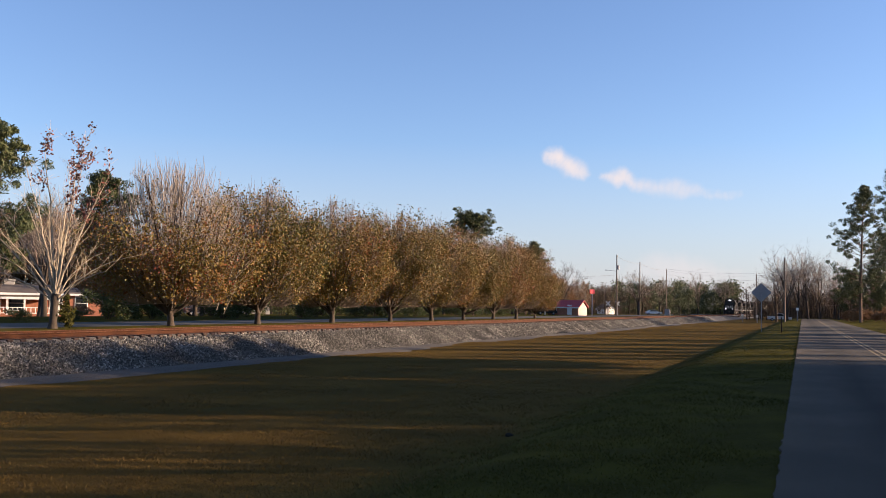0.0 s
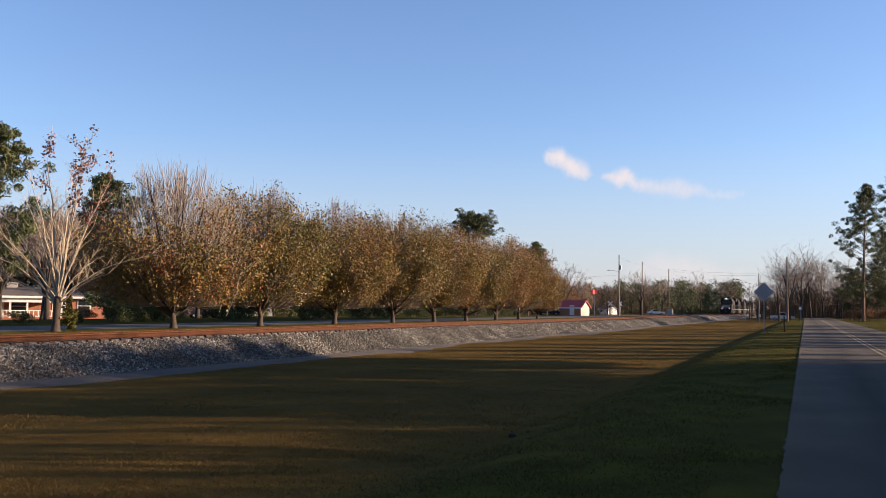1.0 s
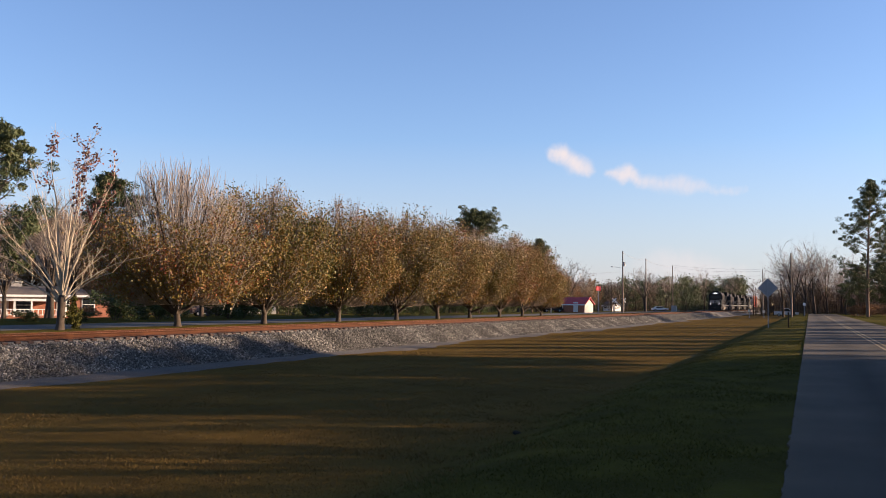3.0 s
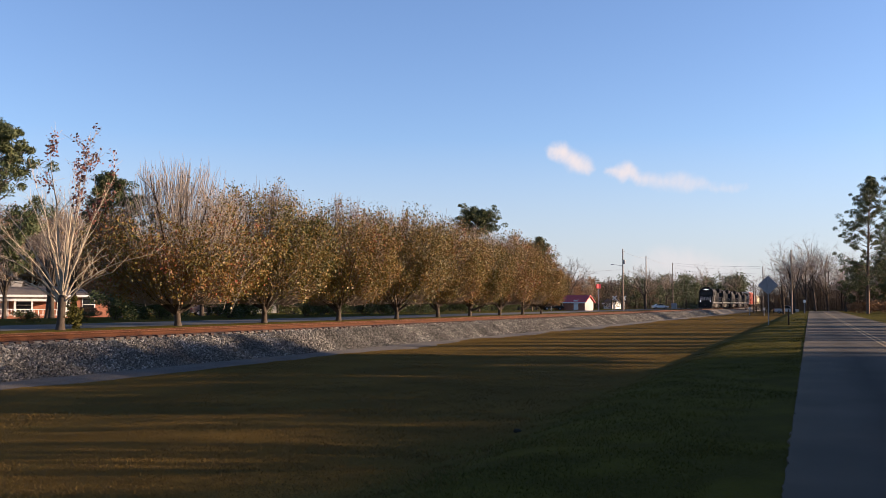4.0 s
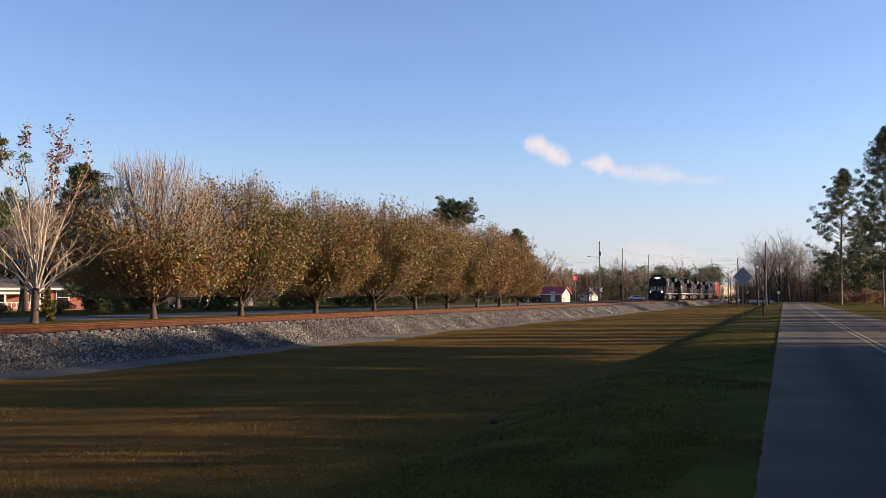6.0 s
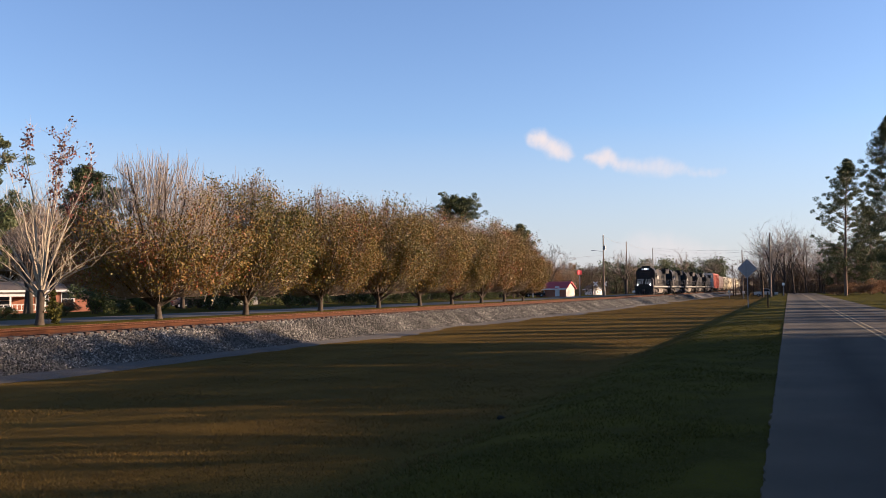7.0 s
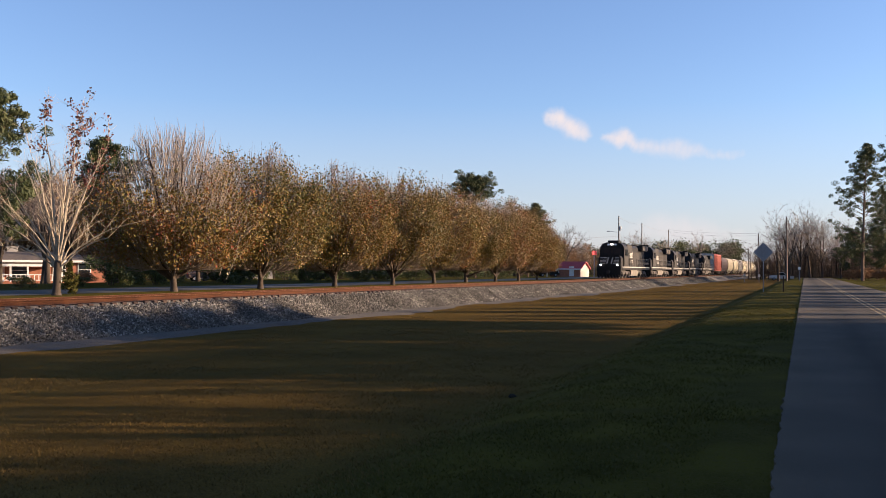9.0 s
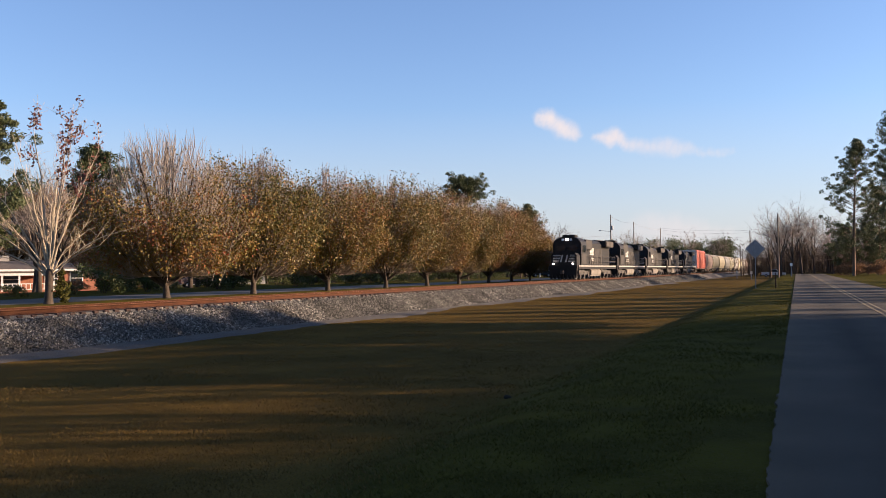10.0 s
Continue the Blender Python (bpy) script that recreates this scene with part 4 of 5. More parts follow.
    for s in (-1, 1):
        for k in range(4):
            part("step", boxes((min(s * 1.05, s * 1.5), max(s * 1.05, s * 1.5), 0.42, 0.85, 0.3 + 0.3 * k, 0.34 + 0.3 * k)), M["grime"], e)
        bm = bmesh.new()
        cyl(bm, (s * 1.45, 0.42, 1.5), (s * 1.45, 0.42, 2.55), 0.025, seg=6)
        cyl(bm, (s * 0.35, 0.42, 2.45), (s * 1.45, 0.42, 2.45), 0.025, seg=6)
        part("front_handrail", bm, M["grime"], e)
    part("air_tank", boxes((1.1, 1.35, 13.4, 14.7, 0.75, 1.1), bevel=0.08), M["grime"], e)
    part("exhaust_stack", boxes((-0.35, 0.35, 11.5, 13.0, 4.25, 4.5)), M["grime"], e)
    for i in range(10):
        y = 9.0 + i * 0.68
        part("hood_door", boxes((0.92, 0.945, y, y + 0.6, 1.75, 3.5)), M["sunlit_dust"], hood)
    part("side_lettering", boxes(*[(0.95, 0.965, 9.0 + (i % 2) * 0.12, 11.2 - 0.12 * (i % 3), 2.75 + i * 0.17, 2.88 + i * 0.17) for i in range(5)], *[(0.95, 0.965, 9.9, 11.3, 2.12 + i * 0.2, 2.22 + i * 0.2) for i in range(2)]), M["dullwhite"], hood, "plain white lettering bars on the flank")
    for s in (-1.0, 1.0):
        bm = bmesh.new()
        for i in range(13):
            y = 5.0 + i * 1.25
            cyl(bm, (1.48 * s, y, 1.5), (1.48 * s, y, 2.6), 0.02, seg=5)
        for z in (2.05, 2.6):
            cyl(bm, (1.48 * s, 4.9, z), (1.48 * s, L - 0.5, z), 0.02, seg=5)
        part("handrail", bm, M["grime"], e, "thin dusty handrail")
    part("fuel_tank", boxes((-1.4, 1.4, 7.6, 13.2, 0.35, 1.2), bevel=0.15), M["tank"], e, "dusty fuel tank")
    for y0 in (2.3, 14.9):
        bm = boxes((1.05, 1.25, y0, y0 + 4.6, 0.55, 0.95), (-1.25, -1.05, y0, y0 + 4.6, 0.55, 0.95), (-1.0, 1.0, y0 + 1.0, y0 + 3.6, 0.6, 1.2))
        for i in range(3):
            box(bm, 1.0, 1.32, y0 + 0.28 + i * 1.95, y0 + 0.72 + i * 1.95, 0.3, 0.8)
            box(bm, -1.32, -1.0, y0 + 0.28 + i * 1.95, y0 + 0.72 + i * 1.95, 0.3, 0.8)
        bogie = part("truck", bm, M["grime"], e, "dusty three-axle truck")
        for i in range(3):
            for s in (-1, 1):
                bm = bmesh.new()
                cyl(bm, (0.68 * s, y0 + 0.5 + i * 1.95, 0.53), (0.82 * s, y0 + 0.5 + i * 1.95, 0.53), 0.53, seg=20)
                part("wheel", bm, M["grime"], bogie)
    return e


def make_wagon(name, label, prof, L, paint, end_mat=None, bays=3, ribs=0):
    e = thing(name, pose(0, 0, 0), label, "freight car", "train cars")
    bm = bmesh.new()
    extrude_profile(bm, prof, 0.7, L - 0.7, "Y")
    body = part("body", bm, M[paint], e)
    part("underframe", boxes((-1.3, 1.3, 0.3, L - 0.3, 0.95, 1.15), (-0.3, 0.3, -0.1, L + 0.1, 0.75, 1.0)), M["grime"], e)
    if end_mat:
        bm = bmesh.new()
        extrude_profile(bm, [(a * 0.985, z) for a, z in prof], 0.64, 0.69, "Y")
        part("end_panel", bm, M[end_mat], e, "grey steel end of the car")
    if bays:
        bm = bmesh.new()
        w = (L - 5) / bays
        for i in range(bays):
            a = 2.5 + i * w
            lo = [bm.verts.new(p) for p in ((-0.7, a + w * 0.3, 0.35), (0.7, a + w * 0.3, 0.35), (0.7, a + w * 0.7, 0.35), (-0.7, a + w * 0.7, 0.35))]
            hi = [bm.verts.new(p) for p in ((-1.3, a, 1.3), (1.3, a, 1.3), (1.3, a + w, 1.3), (-1.3, a + w, 1.3))]
            bm.faces.new(lo)
            for k in range(4):
                bm.faces.new((lo[k], lo[(k + 1) % 4], hi[(k + 1) % 4], hi[k]))
        bmesh.ops.recalc_face_normals(bm, faces=bm.faces)
        part("hopper_bay", bm, M[paint], e)
        bm = bmesh.new()
        for x in (-0.45, 0.45):
            box(bm, x - 0.3, x + 0.3, 0.8, L - 0.8, prof_top(prof), prof_top(prof) + 0.08)
        part("roof_walk", bm, M["galv"], e)
    if ribs:
        for i in range(ribs):
            y = 1.2 + i * (L - 2.4) / (ribs - 1)
            for s in (-1, 1):
                part("side_rib", boxes((s * 1.62 - 0.04, s * 1.62 + 0.04, y - 0.06, y + 0.06, 1.15, 4.7)), M[paint], body)
    for y0 in (1.2, L - 3.4):
        bogie = part("truck", boxes((1.0, 1.2, y0, y0 + 2.2, 0.4, 0.75), (-1.2, -1.0, y0, y0 + 2.2, 0.4, 0.75), (-1, 1, y0 + 0.9, y0 + 1.3, 0.5, 0.95)), M["grime"], e)
        for i in (0.25, 1.95):
            for s in (-1, 1):
                bm = bmesh.new()
                cyl(bm, (0.68 * s, y0 + i, 0.46), (0.82 * s, y0 + i, 0.46), 0.46, seg=16)
                part("wheel", bm, M["grime"], bogie)
    return e


def prof_top(prof):
    return max(z for _, z in prof)


ROUND = [(-1.2, 1.1), (1.2, 1.1), (1.48, 1.7), (1.6, 2.6), (1.55, 3.4), (1.3, 4.05), (0.8, 4.45), (-0.8, 4.45), (-1.3, 4.05), (-1.55, 3.4), (-1.6, 2.6), (-1.48, 1.7)]
SQUARE = [(-1.58, 1.1), (1.58, 1.1), (1.6, 4.9), (1.2, 5.1), (-1.2, 5.1), (-1.6, 4.9)]
TRAIN = []                                              # thing, distance behind the leading engine's nose


def make_train():
    first = make_loco("black diesel locomotive with white stripes and lit headlights")
    TRAIN.append((first, 0.0))
    d = 22.3
    for _ in range(4):
        TRAIN.append((copy_thing(first, pose(0, 0, 0)), d))
        d += 22.3
    for ob, _ in TRAIN[1:]:
        ob["label"] = "black diesel locomotive with white lettering bars, trailing in the train"
        for c in list(ob.children_recursive):
            if c.name.startswith(("headlight", "ditch_light")):
                c.data = c.data.copy()
                c.data.materials[0] = M["glass"]
                c["label"] = "unlit lamp"
    TRAIN.append((make_wagon("boxcar", "tall red boxcar with grey end", SQUARE, 19.0, "redcar", "beige", bays=0, ribs=12), d))
    d += 19.6
    dark = make_wagon("hopper_car", "dark brown covered hopper car", ROUND, 17.6, "darkcar")
    tan = make_wagon("hopper_car", "tan rounded covered hopper car", ROUND, 17.6, "tancar")
    grey = make_wagon("hopper_car", "grey rounded covered hopper car", ROUND, 17.6, "greycar")
    kinds = {"d": dark, "t": tan, "g": grey}
    used = set()
    for k in "dttgtgtgdtgdtgtg":
        if k in used:
            ob = copy_thing(kinds[k], pose(0, 0, 0))
        else:
            ob = kinds[k]
            used.add(k)
        TRAIN.append((ob, d))
        d += 18.2


make_train()

# ---- woods and shrubs in the distance ----
BARE = {}


def bare(x, y, seed, h, turn=0, label="leafless grey-brown winter tree with fine twigs", name="bare_tree", **kw):
    key = (seed, h)
    if key not in BARE:
        w, t, _ = bare_meshes(seed, h, **kw)
        BARE[key] = plant(name, (w, t), ("bark", "shadetwig"), at(x, y, turn), label, "tree", "bare winter trees", ("trunk", "branching"))
        return BARE[key]
    return copy_thing(BARE[key], at(x, y, turn))


def make_bare_trees():
    kw = dict(spread=0.75, limbs=8, depth=4, r=0.22, fork=0.28, up=0.25)
    # by the road's far end
    for x, y, s, h in ((-3.0, 205, 51, 14.5), (-5.5, 222, 52, 12), (-1.0, 212, 51, 14.5), (1.2, 236, 59, 16.5), (9.0, 222, 58, 8.0), (8.2, 250, 52, 12), (-4, 240, 51, 14.5), (11.5, 214, 58, 8.0), (0, 262, 56, 17.5), (4.2, 258, 56, 17.5), (7.6, 266, 56, 17.5), (2, 272, 51, 14.5)):
        bare(x, y, s, h, x * 40, **kw)
    # unseen leafless trees behind the roadside row, added to thin the sun into dapples
    for i, y in enumerate((-11, -5.5, 0, 5, 10, 14.5, 21.6, 27, 30.5, 34, 37.5, 41, 45)):
        bare(17.2 + 0.8 * (i % 2), y, 52, 12, y * 37, **kw)
    # behind the street's houses and beyond the pear row
    rnd = random.Random(8)
    for i in range(30):
        y = 58 + i * 5.2 + rnd.uniform(-2, 2)
        bare(-58 - rnd.uniform(0, 26), y, 53 + i % 3, 10.0 + (i % 3), rnd.uniform(0, 360), **kw)
    for x, y, s, h in ((-51, 205, 52, 12), (-56, 198, 51, 14.5), (-42, 250, 52, 12), (-36, 330, 51, 14.5), (-44, 300, 52, 12), (-30, 360, 51, 14.5)):
        bare(x, y, s, h, y * 3.1, **kw)


make_bare_trees()


def make_woods():
    """Far belts of mixed pines and bare hardwoods that close the horizon."""
    rng = np.random.default_rng(31)

    def belt(name, label, mt, n, xr, yr, lo, hi, size, per=70, low=0.3):
        pts, tubes = [], Tubes()
        for i in range(n):
            x, y, h = rng.uniform(*xr), rng.uniform(*yr), rng.uniform(lo, hi)
            if -6 < x < 9 and y < 260:
                x += 15
            g = height(x)
            tubes.path([Vector((x, y, g - 0.2)), Vector((x + rng.normal(0, 0.3), y, g + h * 0.85))], [0.18, 0.06], 5)
            w = h * rng.uniform(0.2, 0.32)
            for k in range(10):
                t = rng.uniform(low, 0.95)
                c = np.array([x, y, g + h * t]) + rng.normal(size=3) * np.array([w * 0.6, w * 0.6, 0.1]) * (1.2 - 0.6 * t)
                pts.append(c + rng.normal(size=(per, 3)) * np.array([w * 0.34, w * 0.34, h * 0.055]))
        c = np.concatenate(pts)
        c[:, 2] = np.maximum(c[:, 2], 0.1)
        tagged(link_mesh(name, leaf_mesh(name, c, size, 0.5, rng), M[mt]), label, "trees", kind="stuff")
        tagged(link_mesh(name + "_trunks", tubes.mesh(name), M["bark"]), "grey trunks of " + label, "trees", kind="stuff")

    belt("far_pines", "distant belt of dark green pines", "needle", 80, (-75, -26), (390, 450), 9, 14.5, 0.36, 70, 0.04)
    belt("far_low_woods", "low distant dark woods beyond the crossing", "needle", 80, (-26, 120), (470, 560), 6, 9, 0.40, 70, 0.04)
    belt("west_hardwoods", "brown thicket behind the houses", "dryleaf", 120, (-118, -92), (80, 400), 6, 10, 0.16, 110, 0.15)
    belt("west_understory", "dark thicket behind the pear row", "shrub", 70, (-98, -88), (80, 330), 3, 5, 0.15, 100, 0.1)
    belt("crossing_hardwoods", "brown woods beyond the crossing", "twigmass", 110, (-80, -42), (250, 400), 5, 9, 0.13, 110, 0.05)
    belt("crossing_pines", "dark pines behind the houses at the crossing", "needle", 46, (-80, -33), (270, 335), 5.5, 10, 0.2, 100, 0.06)
    belt("roadside_pines", "dark pines behind the roadside thicket", "needle", 26, (13, 60), (215, 330), 8, 15, 0.2, 130, 0.2)
    belt("far_roadside_pines", "tall distant pines along the road's far side", "needle", 60, (24, 130), (330, 470), 11, 17, 0.3, 90, 0.1)
    belt("roadside_thicket", "russet thicket at the far roadside", "twigmass", 200, (-14, 40), (258, 330), 4.5, 10.5, 0.12, 130, 0.03)


make_woods()


def make_bushes():
    base = None
    rnd = random.Random(4)
    spots = [(-49, 50, 1.5, 0.9), (-48, 54.5, 1.5, 0.9), (-50, 60, 3.0, 2.6), (-49, 64, 2.6, 2.2), (-47, 41, 1.6, 1.2), (-49, 74, 3.4, 2.4), (-51, 79, 3.6, 2.6), (-48, 86, 3.0, 2.4),
             (-50, 93, 3.2, 2.6), (-49, 101, 3.0, 2.0), (-50, 108, 3.4, 2.6), (-48, 116, 3.2, 2.2), (-50, 124, 3.4, 2.6), (-49, 134, 3.2, 2.4), (-50, 145, 3.4, 2.6), (-49, 157, 3.2, 2.4),
             (11, 196, 3.5, 2.4), (14, 188, 4.0, 2.6), (9.5, 208, 4.0, 2.6), (17, 199, 4.5, 3.0), (-66, 82, 2.2, 1.4), (-69, 78, 2.2, 1.3), (-70, 87, 2, 1.3)]
    spots[16:16] = [(-57 - rnd.uniform(0, 5), 72 + k * 4.4, rnd.uniform(3.0, 4.2), rnd.uniform(2.2, 3.4)) for k in range(24)]
    for i, (x, y, w, h) in enumerate(spots):
        m = at(x, y, rnd.uniform(0, 360), -0.05)
        if i in (0, 40):
            dry = i == 40
            base = thing("bush", m, "dry russet bush at the woodland edge" if dry else "dark evergreen bush on the lawn", "bush", "bushes")
            link_mesh("crown", bush_mesh(60 + i, 3.0, 2.4, 3600, 0.075), M["dryleaf" if dry else "shrub"], base)
            t = Tubes()
            for k in range(6):
                a = k * 1.05
                t.path([Vector((0.1 * math.cos(a), 0.1 * math.sin(a), -0.05)), Vector((0.6 * math.cos(a), 0.6 * math.sin(a), 1.3))], [0.03, 0.012], 4)
            link_mesh("stem", t.mesh("stem"), M["bark"], base)
            ob = base
        else:
            ob = copy_thing(base, m)
        ob.scale = (w / 3.0 * 1.2, w / 3.0 * 1.2, h / 2.4)


make_bushes()


def make_oaks():
    """Brown-leaved oaks behind the shop."""
    first = None
    for i, (x, y, z) in enumerate(((-52.5, 212, 1.0), (-49.5, 221, 0.95), (-56, 225, 1.05), (-57, 205, 0.9))):
        if first is None:
            first = plant("oak_tree", pear_meshes(71, 8.2, 16000, 1.2, 1.25), ("bark", "twig", "dryleaf"), at(x, y, 30, s=False), "brown-leaved oak behind the red-roofed shop", "tree", "oaks behind the shop")
            ob = first
        else:
            ob = copy_thing(first, at(x, y, i * 80, s=False))
        ob.scale = (z, z, z)


make_oaks()


# ---- poles, wires, signs ----
def make_pole(x, y, h, arm=False, light=False):
    e = thing("utility_pole", at(x, y, s=False), "weathered wooden utility pole beside the line", "pole", "utility poles")
    bm = bmesh.new()
    cyl(bm, (0, 0, -0.3), (0, 0, h), 0.17, 0.11, 10)
    part("shaft", bm, M["pole"], e, smooth=False)
    if arm:
        part("crossarm", boxes((-1.0, 1.0, -0.06, 0.06, h - 1.0, h - 0.88)), M["pole"], e)
    bm = bmesh.new()
    cyl(bm, (0, 0, h), (0, 0, h + 0.18), 0.05, 0.04, 8)
    part("insulator", bm, M["galv"], e)
    if light:
        bm = bmesh.new()
        cyl(bm, (0.3, 0, h - 3.2), (0.3, 0, h - 2.3), 0.24, seg=14)
        part("transformer", bm, M["galv"], e, "grey steel transformer can")
        bm = bmesh.new()
        cyl(bm, (0, 0, h - 3.6), (-2.0, 0, h - 3.3), 0.035, seg=6)
        part("lamp_arm", bm, M["galv"], e)
        part("lamp_head", boxes((-2.6, -1.95, -0.14, 0.14, h - 3.4, h - 3.25), bevel=0.03), M["galv"], e)
    return e


POLES = [(-37.5, 205, 13.2, True), (-39.7, 250, 13.8, False), (-37.5, 285, 13.4, False), (-10.2, 236, 11.0, False), (-2.9, 175, 11.1, False), (-35.5, 330, 11, False), (14.8, 165, 11, False)]
for x, y, h, lt in POLES:
    make_pole(x, y, h, False, lt)


def make_wire(a, b, sag, label="thin black overhead cable"):
    t = Tubes()
    a, b = Vector(a), Vector(b)
    pts = [a.lerp(b, i / 12) - Vector((0, 0, sag * 4 * (i / 12) * (1 - i / 12))) for i in range(13)]
    t.path(pts, [0.02] * 13, 4)
    tagged(link_mesh("overhead_cable", t.mesh("overhead_cable"), M["wire"]), label, "cable", "overhead cables")


def top(i, dz=0.0):
    x, y, h, _ = POLES[i]
    return (x, y, height(x) + h + dz)


for i, j, dz, sag in ((0, 1, -0.3, 0.5), (1, 2, -0.3, 0.5), (2, 5, -0.3, 0.5), (2, 3, -0.4, 0.6), (2, 3, -1.4, 0.8), (2, 3, 0.1, 0.4), (3, 6, -0.3, 0.9), (3, 6, -1.2, 1.0), (0, 1, -4.0, 0.7), (1, 2, -4.0, 0.7)):
    make_wire(top(i, dz), top(j, dz), sag)
make_wire((-37.5, 205, height(-37.5) + 8.8), (-80, 160, 7.5), 0.8)


def make_signs():
    e = thing("road_sign", at(-3.4, 88, 8), "large diamond road sign seen from its bare grey back", "sign")
    bm = bmesh.new()
    s = 0.86
    extrude_profile(bm, [(0, 3.47 - s), (s, 3.47), (0, 3.47 + s), (-s, 3.47)], 0.0, 0.008, "Y")
    bmesh.ops.bevel(bm, geom=[q for q in bm.edges if abs(q.verts[0].co.y - q.verts[1].co.y) > 0.004], offset=0.06, segments=3, affect="EDGES")
    part("panel", bm, M["signback"], e)
    part("post", boxes((-0.035, 0.035, -0.06, -0.003, -0.3, 4.12)), M["galv"], e)
    for z in (2.98, 3.9):
        part("brace", boxes((-0.3, 0.3, -0.03, -0.004, z, z + 0.05)), M["galv"], e)
    e = thing("marker_post", at(-1.62, 82), "short dark square post on the verge", "post")
    part("shaft", boxes((-0.05, 0.05, -0.05, 0.05, -0.2, 1.25), bevel=0.015), M["tie"], e)
    part("cap", boxes((-0.06, 0.06, -0.06, 0.06, 1.25, 1.29), bevel=0.01), M["galv"], e)
    # small roadside signs at the crossing
    for x, y, h, mt, lab in ((-0.9, 186, 2.4, "white", "small white sign on a thin post"), (-8.5, 190, 1.5, "beige", "pale marker post by the track"), (-12.6, 205, 1.6, "beige", "pale marker post by the track")):
        e = thing("small_sign", at(x, y), lab, "sign", "small roadside signs")
        part("post", boxes((-0.05, 0.05, -0.05, 0.05, -0.2, h)), M["galv"], e)
        part("plate", boxes((-0.22, 0.22, -0.09, -0.06, h - 0.45, h + 0.05), bevel=0.01), M[mt], e)


make_signs()


# ---- buildings ----
def gable_house(name, x, y, turn, w, d, wall_h, roof_h, wall, roof, label, windows=(), door=None, chimney=None, porch=None, gable_wall=None, eave=0.4):
    """Local x is the front's width, local -y its front."""
    e = thing(name, at(x, y, turn, s=False), label, "building", "houses")
    bm = bmesh.new()
    extrude_profile(bm, [(-d / 2, -0.3), (d / 2, -0.3), (d / 2, wall_h), (0, wall_h + roof_h * 0.96), (-d / 2, wall_h)], -w / 2, w / 2, "X")
    part("wall", bm, M[wall], e)
    if gable_wall:
        bm = bmesh.new()
        extrude_profile(bm, [(-d / 2 + 0.05, 0.0), (d / 2 - 0.05, 0.0), (d / 2 - 0.05, wall_h - 0.02), (0, wall_h + roof_h * 0.9), (-d / 2 + 0.05, wall_h - 0.02)], w / 2, w / 2 + 0.06, "X")
        part("gable_end", bm, M[gable_wall], e, "white gable end")
    bm = bmesh.new()
    k = roof_h / (d / 2)
    o = eave
    extrude_profile(bm, [(-d / 2 - o, wall_h - o * k), (0, wall_h + roof_h), (d / 2 + o, wall_h - o * k), (d / 2 + o, wall_h - o * k + 0.16), (0, wall_h + roof_h + 0.18), (-d / 2 - o, wall_h - o * k + 0.16)], -w / 2 - o, w / 2 + o, "X")
    part("roof", bm, M[roof], e)
    part("fascia", boxes((-w / 2 - o, w / 2 + o, -d / 2 - o - 0.04, -d / 2 - o, wall_h - o * k - 0.06, wall_h - o * k + 0.18)), M["white"], e, "white fascia board")
    for wx, wz, ww, wh in windows:
        f = part("window", boxes((wx - ww / 2 - 0.1, wx + ww / 2 + 0.1, -d / 2 - 0.06, -d / 2 + 0.02, wz - 0.1, wz + wh + 0.1)), M["white"], e, "white window frame")
        part("pane", boxes((wx - ww / 2, wx + ww / 2, -d / 2 - 0.075, -d / 2 - 0.055, wz, wz + wh)), M["glass"], f)
        part("muntin", boxes((wx - ww / 2, wx + ww / 2, -d / 2 - 0.09, -d / 2 - 0.07, wz + wh / 2 - 0.03, wz + wh / 2 + 0.03)), M["white"], f)
    if door:
        part("door", boxes((door - 0.5, door + 0.5, -d / 2 - 0.06, -d / 2 + 0.02, 0.1, 2.15)), M["white"], e, "white panelled door")
    if chimney:
        cx, ch = chimney
        part("chimney", boxes((cx - 0.55, cx + 0.55, -0.2, 0.6, wall_h, wall_h + roof_h + ch), (cx - 0.65, cx + 0.65, -0.3, 0.7, wall_h + roof_h + ch, wall_h + roof_h + ch + 0.15)), M["beige"], e, "pale chimney stack")
    if porch:
        p0, p1, dep = porch
        pr = part("porch_roof", boxes((p0, p1, -d / 2 - dep, -d / 2 - 0.4, wall_h - 0.35, wall_h - 0.15)), M["roof"], e)
        part("porch_beam", boxes((p0, p1, -d / 2 - dep - 0.03, -d / 2 - dep + 0.12, wall_h - 0.62, wall_h - 0.36)), M["white"], e, "white porch beam")
        part("porch_floor", boxes((p0, p1, -d / 2 - dep, -d / 2 - 0.02, -0.3, 0.18)), M["brick"], e)
        for z in (0.35, 0.95):
            part("porch_rail", boxes((p0 + 0.2, p1 - 0.2, -d / 2 - dep + 0.06, -d / 2 - dep + 0.14, z, z + 0.08)), M["white"], e, "white porch rail")
        for k in range(int((p1 - p0) / 0.45)):
            bx = p0 + 0.3 + k * 0.45
            part("baluster", boxes((bx - 0.04, bx + 0.04, -d / 2 - dep + 0.07, -d / 2 - dep + 0.13, 0.43, 0.95)), M["white"], e)
        n = max(3, int((p1 - p0) / 1.6))
        for i in range(n + 1):
            cx = p0 + 0.12 + (p1 - p0 - 0.24) * i / n
            part("porch_column", boxes((cx - 0.09, cx + 0.09, -d / 2 - dep + 0.02, -d / 2 - dep + 0.2, 0.18, wall_h - 0.6)), M["white"], e, "white porch column")
    return e


